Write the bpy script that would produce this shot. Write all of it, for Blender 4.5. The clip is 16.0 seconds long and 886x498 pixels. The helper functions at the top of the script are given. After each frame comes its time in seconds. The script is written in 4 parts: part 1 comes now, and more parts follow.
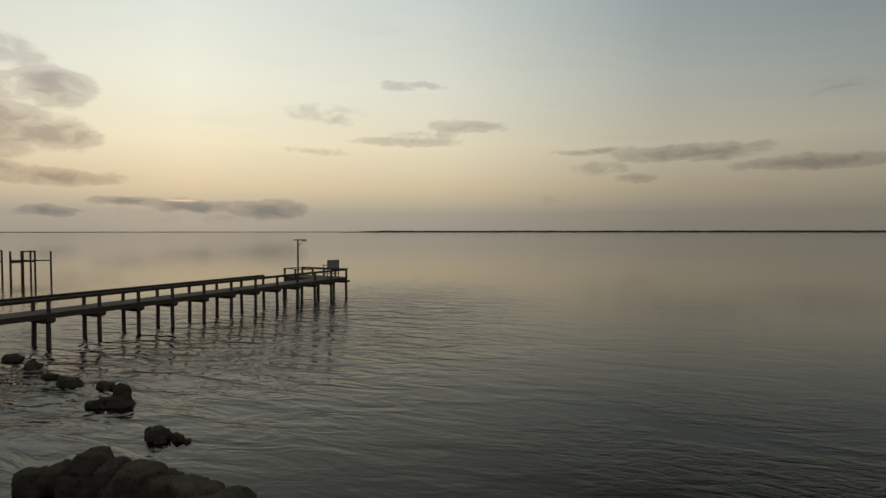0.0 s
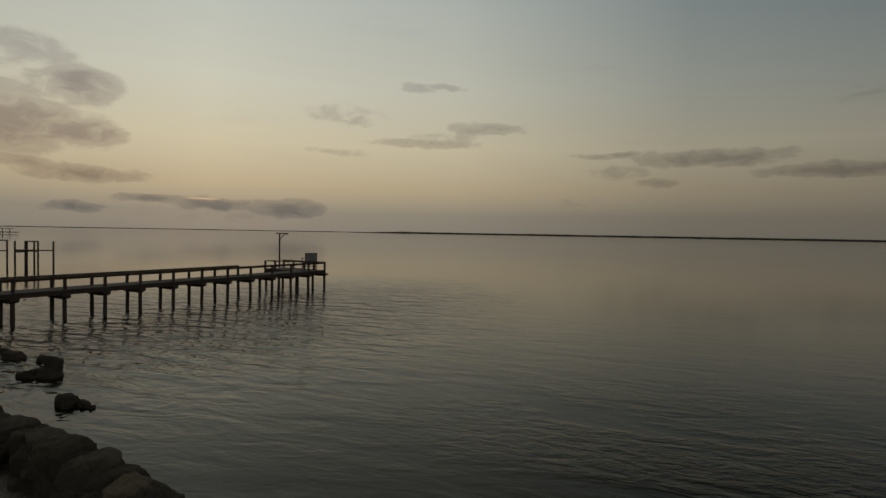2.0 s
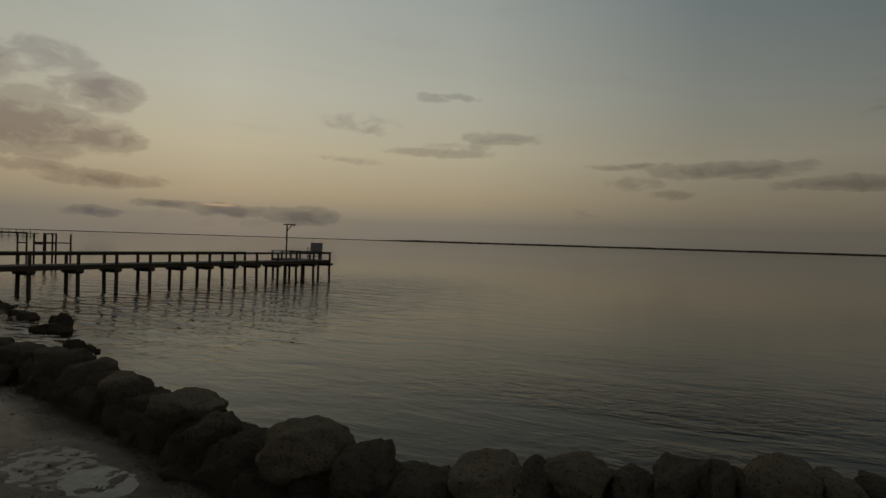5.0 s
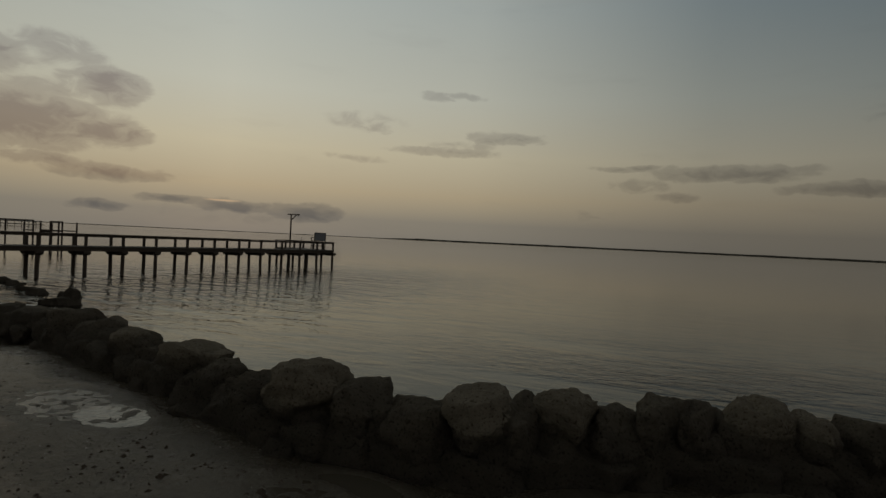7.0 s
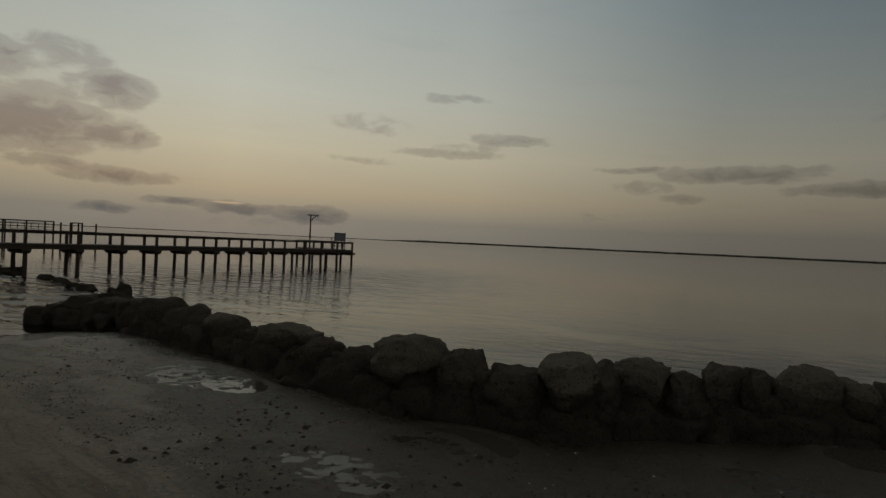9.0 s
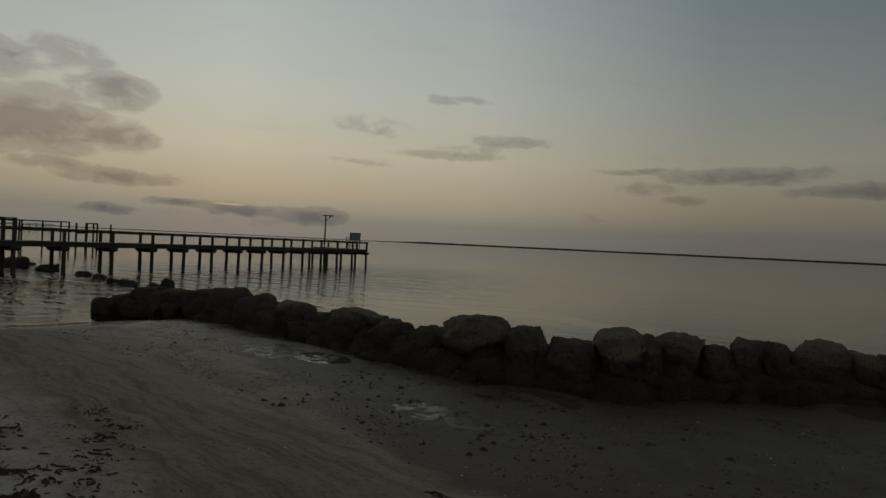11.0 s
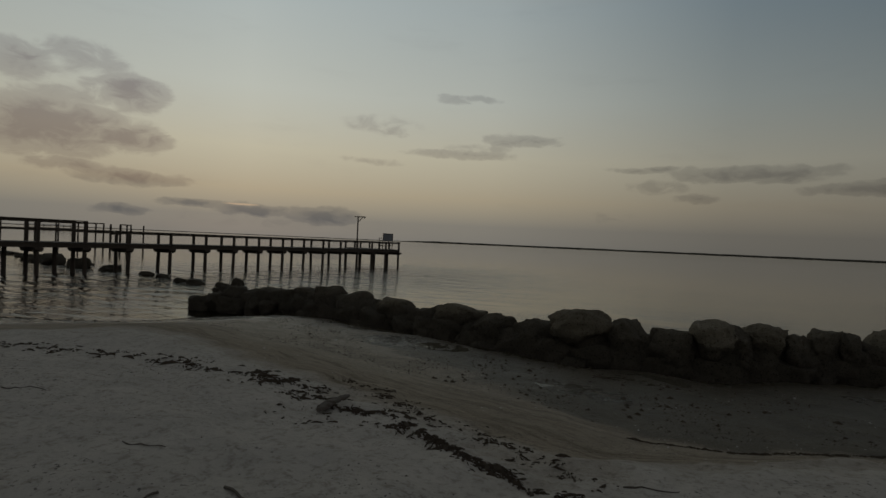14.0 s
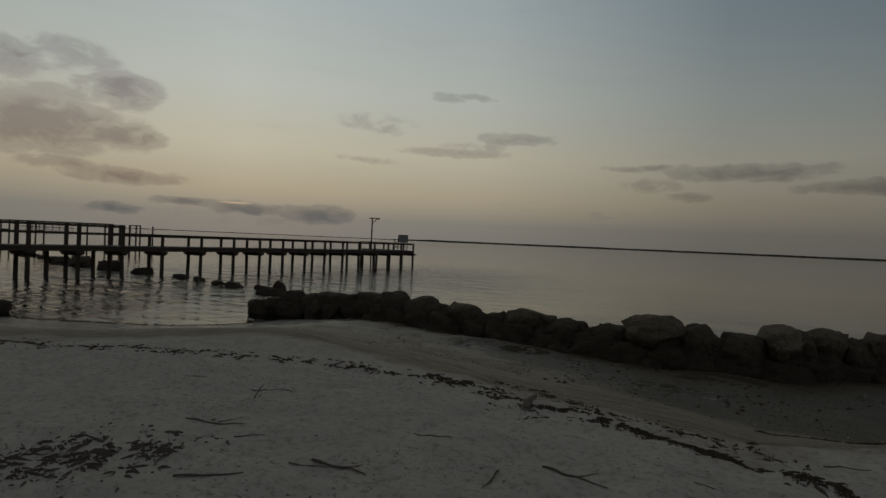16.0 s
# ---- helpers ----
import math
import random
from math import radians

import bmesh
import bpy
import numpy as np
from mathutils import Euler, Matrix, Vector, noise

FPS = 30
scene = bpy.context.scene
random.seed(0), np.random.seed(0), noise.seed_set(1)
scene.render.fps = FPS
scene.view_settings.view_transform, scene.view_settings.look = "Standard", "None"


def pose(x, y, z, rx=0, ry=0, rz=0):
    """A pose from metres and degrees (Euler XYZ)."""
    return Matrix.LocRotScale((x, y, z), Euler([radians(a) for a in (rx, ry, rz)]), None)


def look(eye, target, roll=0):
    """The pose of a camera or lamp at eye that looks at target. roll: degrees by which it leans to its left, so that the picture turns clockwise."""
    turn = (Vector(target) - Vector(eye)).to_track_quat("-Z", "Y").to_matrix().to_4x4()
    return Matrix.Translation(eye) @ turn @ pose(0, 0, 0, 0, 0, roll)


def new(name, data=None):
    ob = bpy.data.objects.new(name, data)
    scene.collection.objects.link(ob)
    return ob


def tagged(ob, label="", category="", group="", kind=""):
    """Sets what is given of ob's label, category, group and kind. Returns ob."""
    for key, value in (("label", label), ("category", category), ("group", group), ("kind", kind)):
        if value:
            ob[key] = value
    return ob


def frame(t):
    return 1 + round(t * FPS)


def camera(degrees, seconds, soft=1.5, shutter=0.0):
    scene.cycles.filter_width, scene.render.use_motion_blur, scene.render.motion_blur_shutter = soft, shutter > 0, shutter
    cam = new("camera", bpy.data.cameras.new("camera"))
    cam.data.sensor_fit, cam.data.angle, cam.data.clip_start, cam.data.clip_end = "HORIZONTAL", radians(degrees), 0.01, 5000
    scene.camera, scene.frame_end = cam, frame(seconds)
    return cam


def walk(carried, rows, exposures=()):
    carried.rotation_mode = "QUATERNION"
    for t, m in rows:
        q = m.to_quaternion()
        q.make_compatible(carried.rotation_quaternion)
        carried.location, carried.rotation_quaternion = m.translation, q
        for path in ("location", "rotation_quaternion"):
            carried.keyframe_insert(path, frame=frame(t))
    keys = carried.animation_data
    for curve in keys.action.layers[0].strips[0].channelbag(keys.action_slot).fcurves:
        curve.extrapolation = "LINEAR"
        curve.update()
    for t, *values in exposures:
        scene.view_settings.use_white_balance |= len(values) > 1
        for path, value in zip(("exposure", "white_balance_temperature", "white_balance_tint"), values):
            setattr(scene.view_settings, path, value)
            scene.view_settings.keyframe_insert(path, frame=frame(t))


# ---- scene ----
cam = camera(79.0, 16.0)
PATH = [
    (0, (27.251, -35.580, 5.359), (26.330, -33.806, 5.294), -0.03),
    (0.5, (28.095, -34.840, 5.139), (27.067, -33.125, 5.077), -0.00),
    (1, (29.375, -34.639, 5.110), (28.375, -32.908, 5.047), 0.21),
    (1.5, (30.134, -34.626, 5.027), (29.162, -32.879, 4.967), 0.67),
    (2, (30.471, -34.522, 4.889), (29.494, -32.778, 4.831), 1.01),
    (2.5, (30.737, -34.367, 4.612), (29.748, -32.630, 4.561), 1.24),
    (3, (30.738, -34.464, 4.272), (29.754, -32.723, 4.230), 1.33),
    (3.5, (30.869, -34.628, 4.038), (29.876, -32.892, 4.006), 1.55),
    (4, (31.174, -34.809, 3.850), (30.161, -33.084, 3.827), 1.59),
    (6.5, (32.039, -34.974, 3.023), (31.016, -33.256, 2.994), 2.12),
    (7, (31.956, -35.143, 2.889), (30.928, -33.428, 2.860), 2.76),
    (7.5, (31.879, -35.445, 2.760), (30.846, -33.732, 2.736), 2.71),
    (8, (31.730, -35.834, 2.725), (30.696, -34.122, 2.703), 2.80),
    (8.5, (31.597, -36.192, 2.717), (30.542, -34.492, 2.693), 2.70),
    (9, (31.485, -36.516, 2.663), (30.443, -34.809, 2.640), 2.68),
    (11.5, (31.194, -38.346, 2.405), (30.143, -36.645, 2.390), 2.73),
    (12, (31.086, -38.599, 2.357), (30.002, -36.918, 2.341), 2.73),
    (12.5, (31.028, -38.912, 2.364), (29.928, -37.242, 2.347), 2.58),
    (13, (30.920, -39.235, 2.376), (29.837, -37.553, 2.359), 2.49),
    (13.5, (30.727, -39.616, 2.402), (29.641, -37.937, 2.382), 2.44),
    (14, (30.437, -40.085, 2.460), (29.357, -38.402, 2.438), 2.55),
    (14.5, (30.159, -40.628, 2.548), (29.073, -38.949, 2.523), 2.41),
    (15, (29.904, -41.139, 2.603), (28.823, -39.457, 2.577), 2.37),
    (15.5, (29.665, -41.553, 2.627), (28.598, -39.862, 2.601), 2.27),
    (16, (29.370, -41.755, 2.637), (28.306, -40.061, 2.610), 2.49),
]
walk(cam, [(t, look(eye, target, roll)) for t, eye, target, roll in PATH],
     exposures=[(0.0, 0.38, 6500, 10), (1.0, 0.0, 6550, 10), (2.0, -0.2, 6650, 10), (3.5, -0.5, 6750, 10), (6.4, -0.54, 6550, 10), (7.0, -0.42, 6500, 10), (11.0, -0.42, 6250, 10), (16.0, -0.42, 6050, 10)])

# ---- light: dusk sky after sunset, low cloud bars, a faint afterglow ----


def lin(r, g, b, k=1.0):
    out = []
    for c in (r, g, b):
        c /= 255.0
        out.append(k * (c / 12.92 if c <= 0.04045 else ((c + 0.055) / 1.055) ** 2.4))
    return (*out, 1.0)


class Nodes:
    """A small writer of node trees."""

    def __init__(self, tree):
        self.tree = tree
        tree.nodes.clear()

    def add(self, kind, **props):
        n = self.tree.nodes.new(kind)
        for k, v in props.items():
            if k == "operation":
                n.operation = v
            elif k == "blend":
                n.blend_type = v
            elif k == "data":
                n.data_type = v
        return n

    def put(self, socket, v):
        if isinstance(v, bpy.types.NodeSocket):
            self.tree.links.new(v, socket)
        elif v is not None:
            socket.default_value = v

    def math(self, op, a, b=None, c=None, clamp=False):
        n = self.add("ShaderNodeMath", operation=op)
        n.use_clamp = clamp
        for s, v in zip(n.inputs, (a, b, c)):
            self.put(s, v)
        return n.outputs[0]

    def vmath(self, op, a, b=None):
        n = self.add("ShaderNodeVectorMath", operation=op)
        self.put(n.inputs[0], a)
        self.put(n.inputs[1], b)
        return n.outputs["Value"] if op in ("DOT_PRODUCT", "LENGTH") else n.outputs[0]

    def ramp(self, fac, stops, smooth=True):
        n = self.add("ShaderNodeValToRGB")
        n.color_ramp.interpolation = "EASE" if smooth else "LINEAR"
        els = n.color_ramp.elements
        while len(els) < len(stops):
            els.new(1.0)
        for e, (p, c) in zip(els, stops):
            e.position = p
            e.color = c if hasattr(c, "__len__") else (c, c, c, 1)
        self.put(n.inputs[0], fac)
        return n.outputs[0]

    def noise(self, vec, scale, detail=4, rough=0.55, distort=0.0):
        n = self.add("ShaderNodeTexNoise")
        self.put(n.inputs["Vector"], vec)
        n.inputs["Scale"].default_value, n.inputs["Detail"].default_value = scale, detail
        n.inputs["Roughness"].default_value, n.inputs["Distortion"].default_value = rough, distort
        return n.outputs["Fac"]

    def mix(self, fac, a, b, blend="MIX"):
        n = self.add("ShaderNodeMix", data="RGBA", blend=blend)
        self.put(n.inputs[0], fac)
        self.put(n.inputs[6], a)
        self.put(n.inputs[7], b)
        return n.outputs[2]

    def scaled(self, vec, sx, sy, sz):
        n = self.add("ShaderNodeMapping")
        self.put(n.inputs["Vector"], vec)
        n.inputs["Scale"].default_value = (sx, sy, sz)
        return n.outputs[0]

    def combine(self, x, y, z):
        n = self.add("ShaderNodeCombineXYZ")
        for s, v in zip(n.inputs, (x, y, z)):
            self.put(s, v)
        return n.outputs[0]

    def split(self, vec):
        n = self.add("ShaderNodeSeparateXYZ")
        self.put(n.inputs[0], vec)
        return n.outputs

    def bump(self, height, strength, distance):
        n = self.add("ShaderNodeBump")
        n.inputs["Strength"].default_value, n.inputs["Distance"].default_value = strength, distance
        self.put(n.inputs["Height"], height)
        return n.outputs[0]


VIEW = radians(28.0)  # heading of the bay, left of +y

world = bpy.data.worlds.new("dusk")
scene.world = world
world.use_nodes = True
w = Nodes(world.node_tree)
ray = w.add("ShaderNodeTexCoord").outputs["Generated"]
sx, sy, sz = w.split(ray)
fwd = w.vmath("DOT_PRODUCT", ray, (-math.sin(VIEW), math.cos(VIEW), 0))
rgt = w.vmath("DOT_PRODUCT", ray, (math.cos(VIEW), math.sin(VIEW), 0))
azim = w.math("MULTIPLY", w.math("ARCTAN2", rgt, fwd), 180 / math.pi)
elev = w.math("MULTIPLY", w.math("ARCSINE", w.math("MAXIMUM", sz, -0.02)), 180 / math.pi)
level = w.math("SQRT", w.math("DIVIDE", w.math("MAXIMUM", elev, 0.0), 90.0))


def up(deg):
    return math.sqrt(deg / 90.0)


glow = w.ramp(level, [(0.0, lin(142, 137, 126)), (up(1.9), lin(154, 147, 132)), (up(4.7), lin(198, 181, 149)), (up(8.8), lin(216, 205, 175)),
                      (up(14.6), lin(213, 212, 195)), (up(23.4), lin(196, 202, 195)), (up(38), lin(186, 187, 180)), (1.0, lin(66, 70, 72))], False)
side = w.ramp(level, [(0.0, lin(101, 97, 88)), (up(1.9), lin(105, 100, 90)), (up(4.7), lin(126, 119, 104)), (up(8.8), lin(138, 135, 122)),
                      (up(14.6), lin(116, 123, 121)), (up(23.4), lin(86, 103, 113)), (up(28), lin(48, 52, 53)), (up(38), lin(28, 32, 33)), (1.0, lin(54, 58, 60))], False)
back = w.ramp(level, [(0.0, lin(128, 124, 117)), (up(20), lin(132, 132, 130)), (1.0, lin(64, 68, 71))], False)
off = w.math("ABSOLUTE", w.math("ADD", azim, 25.0))
near_sun = w.ramp(w.math("DIVIDE", off, 180.0), [(0.0, 1.0), (25 / 180, 0.76), (48 / 180, 0.24), (74 / 180, 0.0), (1.0, 0.0)], False)
facing = w.ramp(w.math("DIVIDE", off, 180.0), [(0.0, 1.0), (55 / 180, 1.0), (120 / 180, 0.0), (1.0, 0.0)])
sky = w.mix(facing, back, w.mix(near_sun, side, glow))

# the clear twilight scattering under it
nish = w.add("ShaderNodeTexSky")
nish.sky_type = "NISHITA"
nish.sun_disc = False
nish.sun_elevation, nish.sun_rotation = radians(1.0), -(VIEW + radians(25.3))
sky = w.mix(1.0, sky, w.mix(1.0, nish.outputs[0], (0.0012, 0.0012, 0.0012, 1), "MULTIPLY"), "ADD")

# clouds: centre (degrees right of the heading, above the horizon), half sizes, density
CLOUDS = [
    (-41.5, 8.6, 9.6, 3.0, 1.0), (-47.0, 8.2, 7.0, 2.5, 1.0), (-36.0, 8.3, 5.4, 1.7, 0.9), (-35.4, 12.3, 4.6, 2.1, 0.85), (-38.8, 14.6, 4.6, 1.7, 0.5), (-43.5, 13.6, 4.2, 1.9, 0.75), (-40.0, 11.2, 6.0, 1.4, 0.5),
    (-35.2, 4.8, 6.2, 1.0, 0.8), (-39.6, 5.4, 4.4, 0.7, 0.6),
    (-35.6, 1.75, 2.8, 0.7, 0.75), (-30.0, 2.8, 4.2, 0.5, 0.95), (-24.4, 2.5, 4.8, 0.8, 1.0), (-17.6, 2.3, 4.8, 1.05, 0.95), (-22.0, 1.7, 16.0, 1.3, 0.2),
    (-2.6, 14.9, 4.6, 0.6, 0.5), (-11.6, 12.0, 6.4, 1.3, 0.34), (-9.9, 11.5, 2.4, 0.6, 0.55), (-3.4, 9.4, 7.6, 0.55, 0.66), (3.0, 10.9, 5.4, 0.85, 0.70), (-1.0, 10.0, 5.0, 0.8, 0.38), (-12.7, 8.2, 4.6, 0.55, 0.3),
    (24.6, 7.6, 8.6, 0.95, 0.95), (15.9, 8.1, 4.4, 0.42, 0.65), (35.2, 6.1, 7.4, 0.8, 0.9), (16.5, 6.55, 3.2, 0.8, 0.5), (20.2, 5.5, 2.6, 0.7, 0.6), (12.4, 3.4, 3.6, 0.8, 0.2), (37.0, 12.0, 4.0, 1.2, 0.22),
]
plane = w.combine(azim, w.math("MULTIPLY", elev, 2.0), 0.0)
warp_a = w.math("SUBTRACT", w.noise(plane, 0.28, 3, 0.5), 0.5)
warp_b = w.math("SUBTRACT", w.noise(w.vmath("ADD", plane, (71.0, 13.0, 5.0)), 0.3, 3, 0.5), 0.5)
cu = w.math("MULTIPLY_ADD", warp_a, 3.6, azim)
cv = w.math("MULTIPLY_ADD", warp_b, 1.3, elev)
cover = None
for u0, v0, ru, rv, k in CLOUDS:
    du = w.math("DIVIDE", w.math("SUBTRACT", cu, u0), ru)
    dv = w.math("DIVIDE", w.math("SUBTRACT", cv, v0), rv * 1.05)
    r2 = w.math("ADD", w.math("MULTIPLY", du, du), w.math("MULTIPLY", dv, dv))
    m = w.math("MULTIPLY", w.math("SUBTRACT", 1.0, r2, clamp=True), k)
    cover = m if cover is None else w.math("MAXIMUM", cover, m)
# billows and torn edges
billow = w.math("SUBTRACT", w.noise(w.scaled(plane, 0.75, 0.72, 1), 0.55, 8, 0.55, 0.9), 0.5)
reach = w.math("MULTIPLY", w.math("MINIMUM", w.math("MULTIPLY", cover, 3.0), 1.0), 1.15)
cover = w.ramp(w.math("MULTIPLY_ADD", billow, reach, cover, clamp=True), [(0.08, 0.0), (0.5, 0.5), (1.0, 0.95)])
wisps = w.math("MULTIPLY", w.ramp(w.noise(w.scaled(plane, 0.6, 1.4, 1), 0.12, 8, 0.62), [(0.52, 0.0), (0.85, 1.0)]), 0.16)
cover = w.math("MAXIMUM", cover, wisps)
shade = w.mix(w.ramp(w.math("MULTIPLY_ADD", azim, 1 / 80.0, 0.5), [(0.1, 0.0), (0.75, 1.0)]), (0.53, 0.485, 0.53, 1), (0.56, 0.56, 0.59, 1))
shade = w.mix(w.ramp(w.math("DIVIDE", elev, 10.0), [(0.30, 1.0), (0.52, 0.0)]), shade, (0.50, 0.53, 0.61, 1))
sky = w.mix(cover, sky, w.mix(1.0, sky, shade, "MULTIPLY"))
# the last lit edge of cloud over the sunken sun
du = w.math("DIVIDE", w.math("ADD", azim, 25.4), 1.9)
dv = w.math("DIVIDE", w.math("SUBTRACT", w.math("MULTIPLY_ADD", warp_a, 0.5, elev), 3.02), 0.12)
lit = w.math("SUBTRACT", 1.0, w.math("ADD", w.math("MULTIPLY", du, du), w.math("MULTIPLY", dv, dv)), clamp=True)
sky = w.mix(w.math("MULTIPLY", lit, 0.8), sky, lin(225, 190, 150))
bg = w.add("ShaderNodeBackground")
w.put(bg.inputs[0], sky)
bg.inputs[1].default_value = 1.0
w.put(w.add("ShaderNodeOutputWorld").inputs[0], bg.outputs[0])

# ---- materials ----


def material(name):
    m = bpy.data.materials.new(name)
    m.use_nodes = True
    n = Nodes(m.node_tree)
    bsdf = n.add("ShaderNodeBsdfPrincipled")
    n.put(n.add("ShaderNodeOutputMaterial").inputs[0], bsdf.outputs[0])
    return m, n, bsdf


def water_material():
    m, n, b = material("bay_water")
    pos = n.add("ShaderNodeNewGeometry").outputs["Position"]
    turned = n.add("ShaderNodeMapping")
    n.put(turned.inputs["Vector"], pos)
    turned.inputs["Rotation"].default_value = (0, 0, 0.33 - VIEW)
    p = turned.outputs[0]
    swell = n.noise(n.scaled(p, 0.30, 1.0, 1), 0.55, 4, 0.55, 1.2)
    ripple = n.noise(n.scaled(p, 0.46, 1.0, 1), 1.5, 5, 0.62, 0.8)
    fine = n.noise(n.scaled(p, 0.4, 1.0, 1), 6.5, 3, 0.55, 0.3)
    patch = n.ramp(n.noise(n.scaled(p, 0.3, 1.0, 1), 0.06, 3, 0.5, 0.5), [(0.36, 0.3), (0.62, 1.0)])
    # ripples die away offshore, where the bay lies slack
    away = n.vmath("LENGTH", n.vmath("SUBTRACT", pos, (22.0, -33.0, 0.0)))
    lively = n.math("DIVIDE", 1.0, n.math("ADD", 1.0, n.math("POWER", n.math("DIVIDE", away, 52.0), 1.8)))
    # the wind catches the water round the pier
    px, py, pz = n.split(pos)
    ux = n.math("DIVIDE", n.math("SUBTRACT", px, 2.0), 11.0)
    uy = n.math("DIVIDE", n.math("ADD", py, 14.0), 17.0)
    pier_zone = n.math("POWER", 2.718, n.math("MULTIPLY", -1.0, n.math("ADD", n.math("MULTIPLY", ux, ux), n.math("MULTIPLY", uy, uy))))
    lively = n.math("MULTIPLY", lively, n.math("MULTIPLY_ADD", pier_zone, 1.0, 0.32))
    small = n.math("MULTIPLY", n.math("MULTIPLY_ADD", fine, 0.05, n.math("MULTIPLY", ripple, 0.36)), patch)
    chop = n.noise(n.scaled(p, 0.4, 1.0, 1), 1.05, 3, 0.5, 0.8)
    h = n.math("MULTIPLY", n.math("ADD", n.math("MULTIPLY", swell, 0.5), small), lively)
    h = n.math("MULTIPLY_ADD", n.math("MULTIPLY", chop, pier_zone), 4.4, h)
    # cat's paws along the outside of the breakwater
    vx = n.math("DIVIDE", n.math("SUBTRACT", px, 32.0), 9.0)
    vy = n.math("DIVIDE", n.math("ADD", py, 23.0), 6.5)
    gust = n.math("POWER", 2.718, n.math("MULTIPLY", -1.0, n.math("ADD", n.math("MULTIPLY", vx, vx), n.math("MULTIPLY", vy, vy))))
    paws = n.ramp(n.noise(n.scaled(p, 0.45, 1.0, 1), 0.33, 4, 0.6, 0.8), [(0.38, 0.1), (0.62, 1.0)])
    wavelets = n.noise(n.scaled(p, 0.5, 1.0, 1), 3.2, 4, 0.6, 0.6)
    h = n.math("MULTIPLY_ADD", n.math("MULTIPLY", wavelets, n.math("MULTIPLY", gust, paws)), 0.34, h)
    n.put(b.inputs["Normal"], n.bump(h, 0.9, 0.17))
    n.put(b.inputs["Base Color"], n.mix(patch, (0.0045, 0.0040, 0.0016, 1), (0.0055, 0.0050, 0.0022, 1)))
    b.inputs["Roughness"].default_value = 0.07
    b.inputs["IOR"].default_value = 1.333
    b.inputs["Specular IOR Level"].default_value = 0.34
    b.inputs["Specular Tint"].default_value = (1.0, 0.93, 0.58, 1)
    return m


def sand_material():
    m, n, b = material("beach_sand")
    pos = n.add("ShaderNodeNewGeometry").outputs["Position"]
    x, y, z = n.split(pos)
    wave = n.math("SUBTRACT", n.noise(pos, 0.9, 9, 0.68), 0.5)
    lean = n.math("MULTIPLY", n.math("SUBTRACT", x, 25.0), 0.02)
    lean = n.math("MINIMUM", n.math("MAXIMUM", lean, 0.0), 0.12)
    edge = n.math("SUBTRACT", n.math("MULTIPLY_ADD", wave, 0.17, z), lean)
    dry = n.ramp(n.math("MULTIPLY", edge, 0.5), [(0.455, 0.0), (0.485, 0.5), (0.515, 1.0)])
    # the last tide's reach divides the damp slope from the wet flat
    reach = n.ramp(n.math("DIVIDE", n.math("SUBTRACT", x, 20.0), 15.0), [(0.20, 0.46), (0.27, 0.51), (0.41, 0.53), (0.50, 0.56), (0.60, 0.61), (0.67, 0.65), (1.0, 0.70)], False)
    rise = n.math("MULTIPLY_ADD", wave, 0.10, n.math("SUBTRACT", z, reach))
    damp = n.ramp(n.math("ADD", rise, 0.5), [(0.47, 0.0), (0.52, 1.0)])
    grain = n.noise(pos, 240, 2, 0.6)
    mottle = n.noise(pos, 2.6, 7, 0.65)
    lumps = n.noise(pos, 16, 6, 0.7)
    # marks of wheels and run-off that follow the slope
    streak = n.noise(n.combine(n.math("MULTIPLY", x, 0.5), n.math("MULTIPLY", y, 0.5), n.math("MULTIPLY", z, 34.0)), 1.0, 6, 0.65)
    wet_c = n.mix(mottle, (0.044, 0.037, 0.024, 1), (0.155, 0.130, 0.088, 1))
    damp_c = n.mix(mottle, (0.19, 0.160, 0.117, 1), (0.42, 0.357, 0.268, 1))
    damp_c = n.mix(n.ramp(streak, [(0.44, 0.0), (0.62, 0.65)]), damp_c, n.mix(1.0, damp_c, (0.48, 0.44, 0.38, 1), "MULTIPLY"))
    dry_c = n.mix(mottle, (0.36, 0.335, 0.30, 1), (0.64, 0.60, 0.54, 1))
    col = n.mix(dry, n.mix(damp, wet_c, damp_c), dry_c)
    col = n.mix(n.math("MULTIPLY", grain, 0.4), col, n.mix(1.0, col, (0.5, 0.48, 0.46, 1), "MULTIPLY"))
    col = n.mix(n.ramp(lumps, [(0.47, 0.0), (0.70, 0.75)]), col, n.mix(1.0, col, (0.5, 0.47, 0.43, 1), "MULTIPLY"))
    # scattered dark flecks of shell and weed
    fleck = n.ramp(n.noise(n.scaled(pos, 1, 1, 1), 34, 3, 0.5), [(0.62, 0.0), (0.68, 1.0)])
    patchy = n.ramp(n.noise(pos, 0.9, 4), [(0.42, 0.0), (0.60, 1.0)])
    col = n.mix(n.math("MULTIPLY", n.math("MULTIPLY", fleck, patchy), 0.8), col, (0.03, 0.025, 0.02, 1))
    n.put(b.inputs["Base Color"], col)
    # a film of water lies in the lowest hollows of the flat
    film = n.math("MULTIPLY_ADD", n.math("SUBTRACT", n.noise(pos, 9.0, 5, 0.7), 0.5), 0.10, z)
    n.put(b.inputs["Roughness"], n.ramp(film, [(0.40, 0.12), (0.48, 0.50), (0.7, 0.85), (0.9, 0.95)], False))
    h = n.math("ADD", n.math("MULTIPLY", lumps, 0.7), n.math("MULTIPLY_ADD", grain, 0.06, n.math("MULTIPLY", mottle, 0.8)))
    n.put(b.inputs["Normal"], n.bump(h, 0.9, 0.05))
    return m


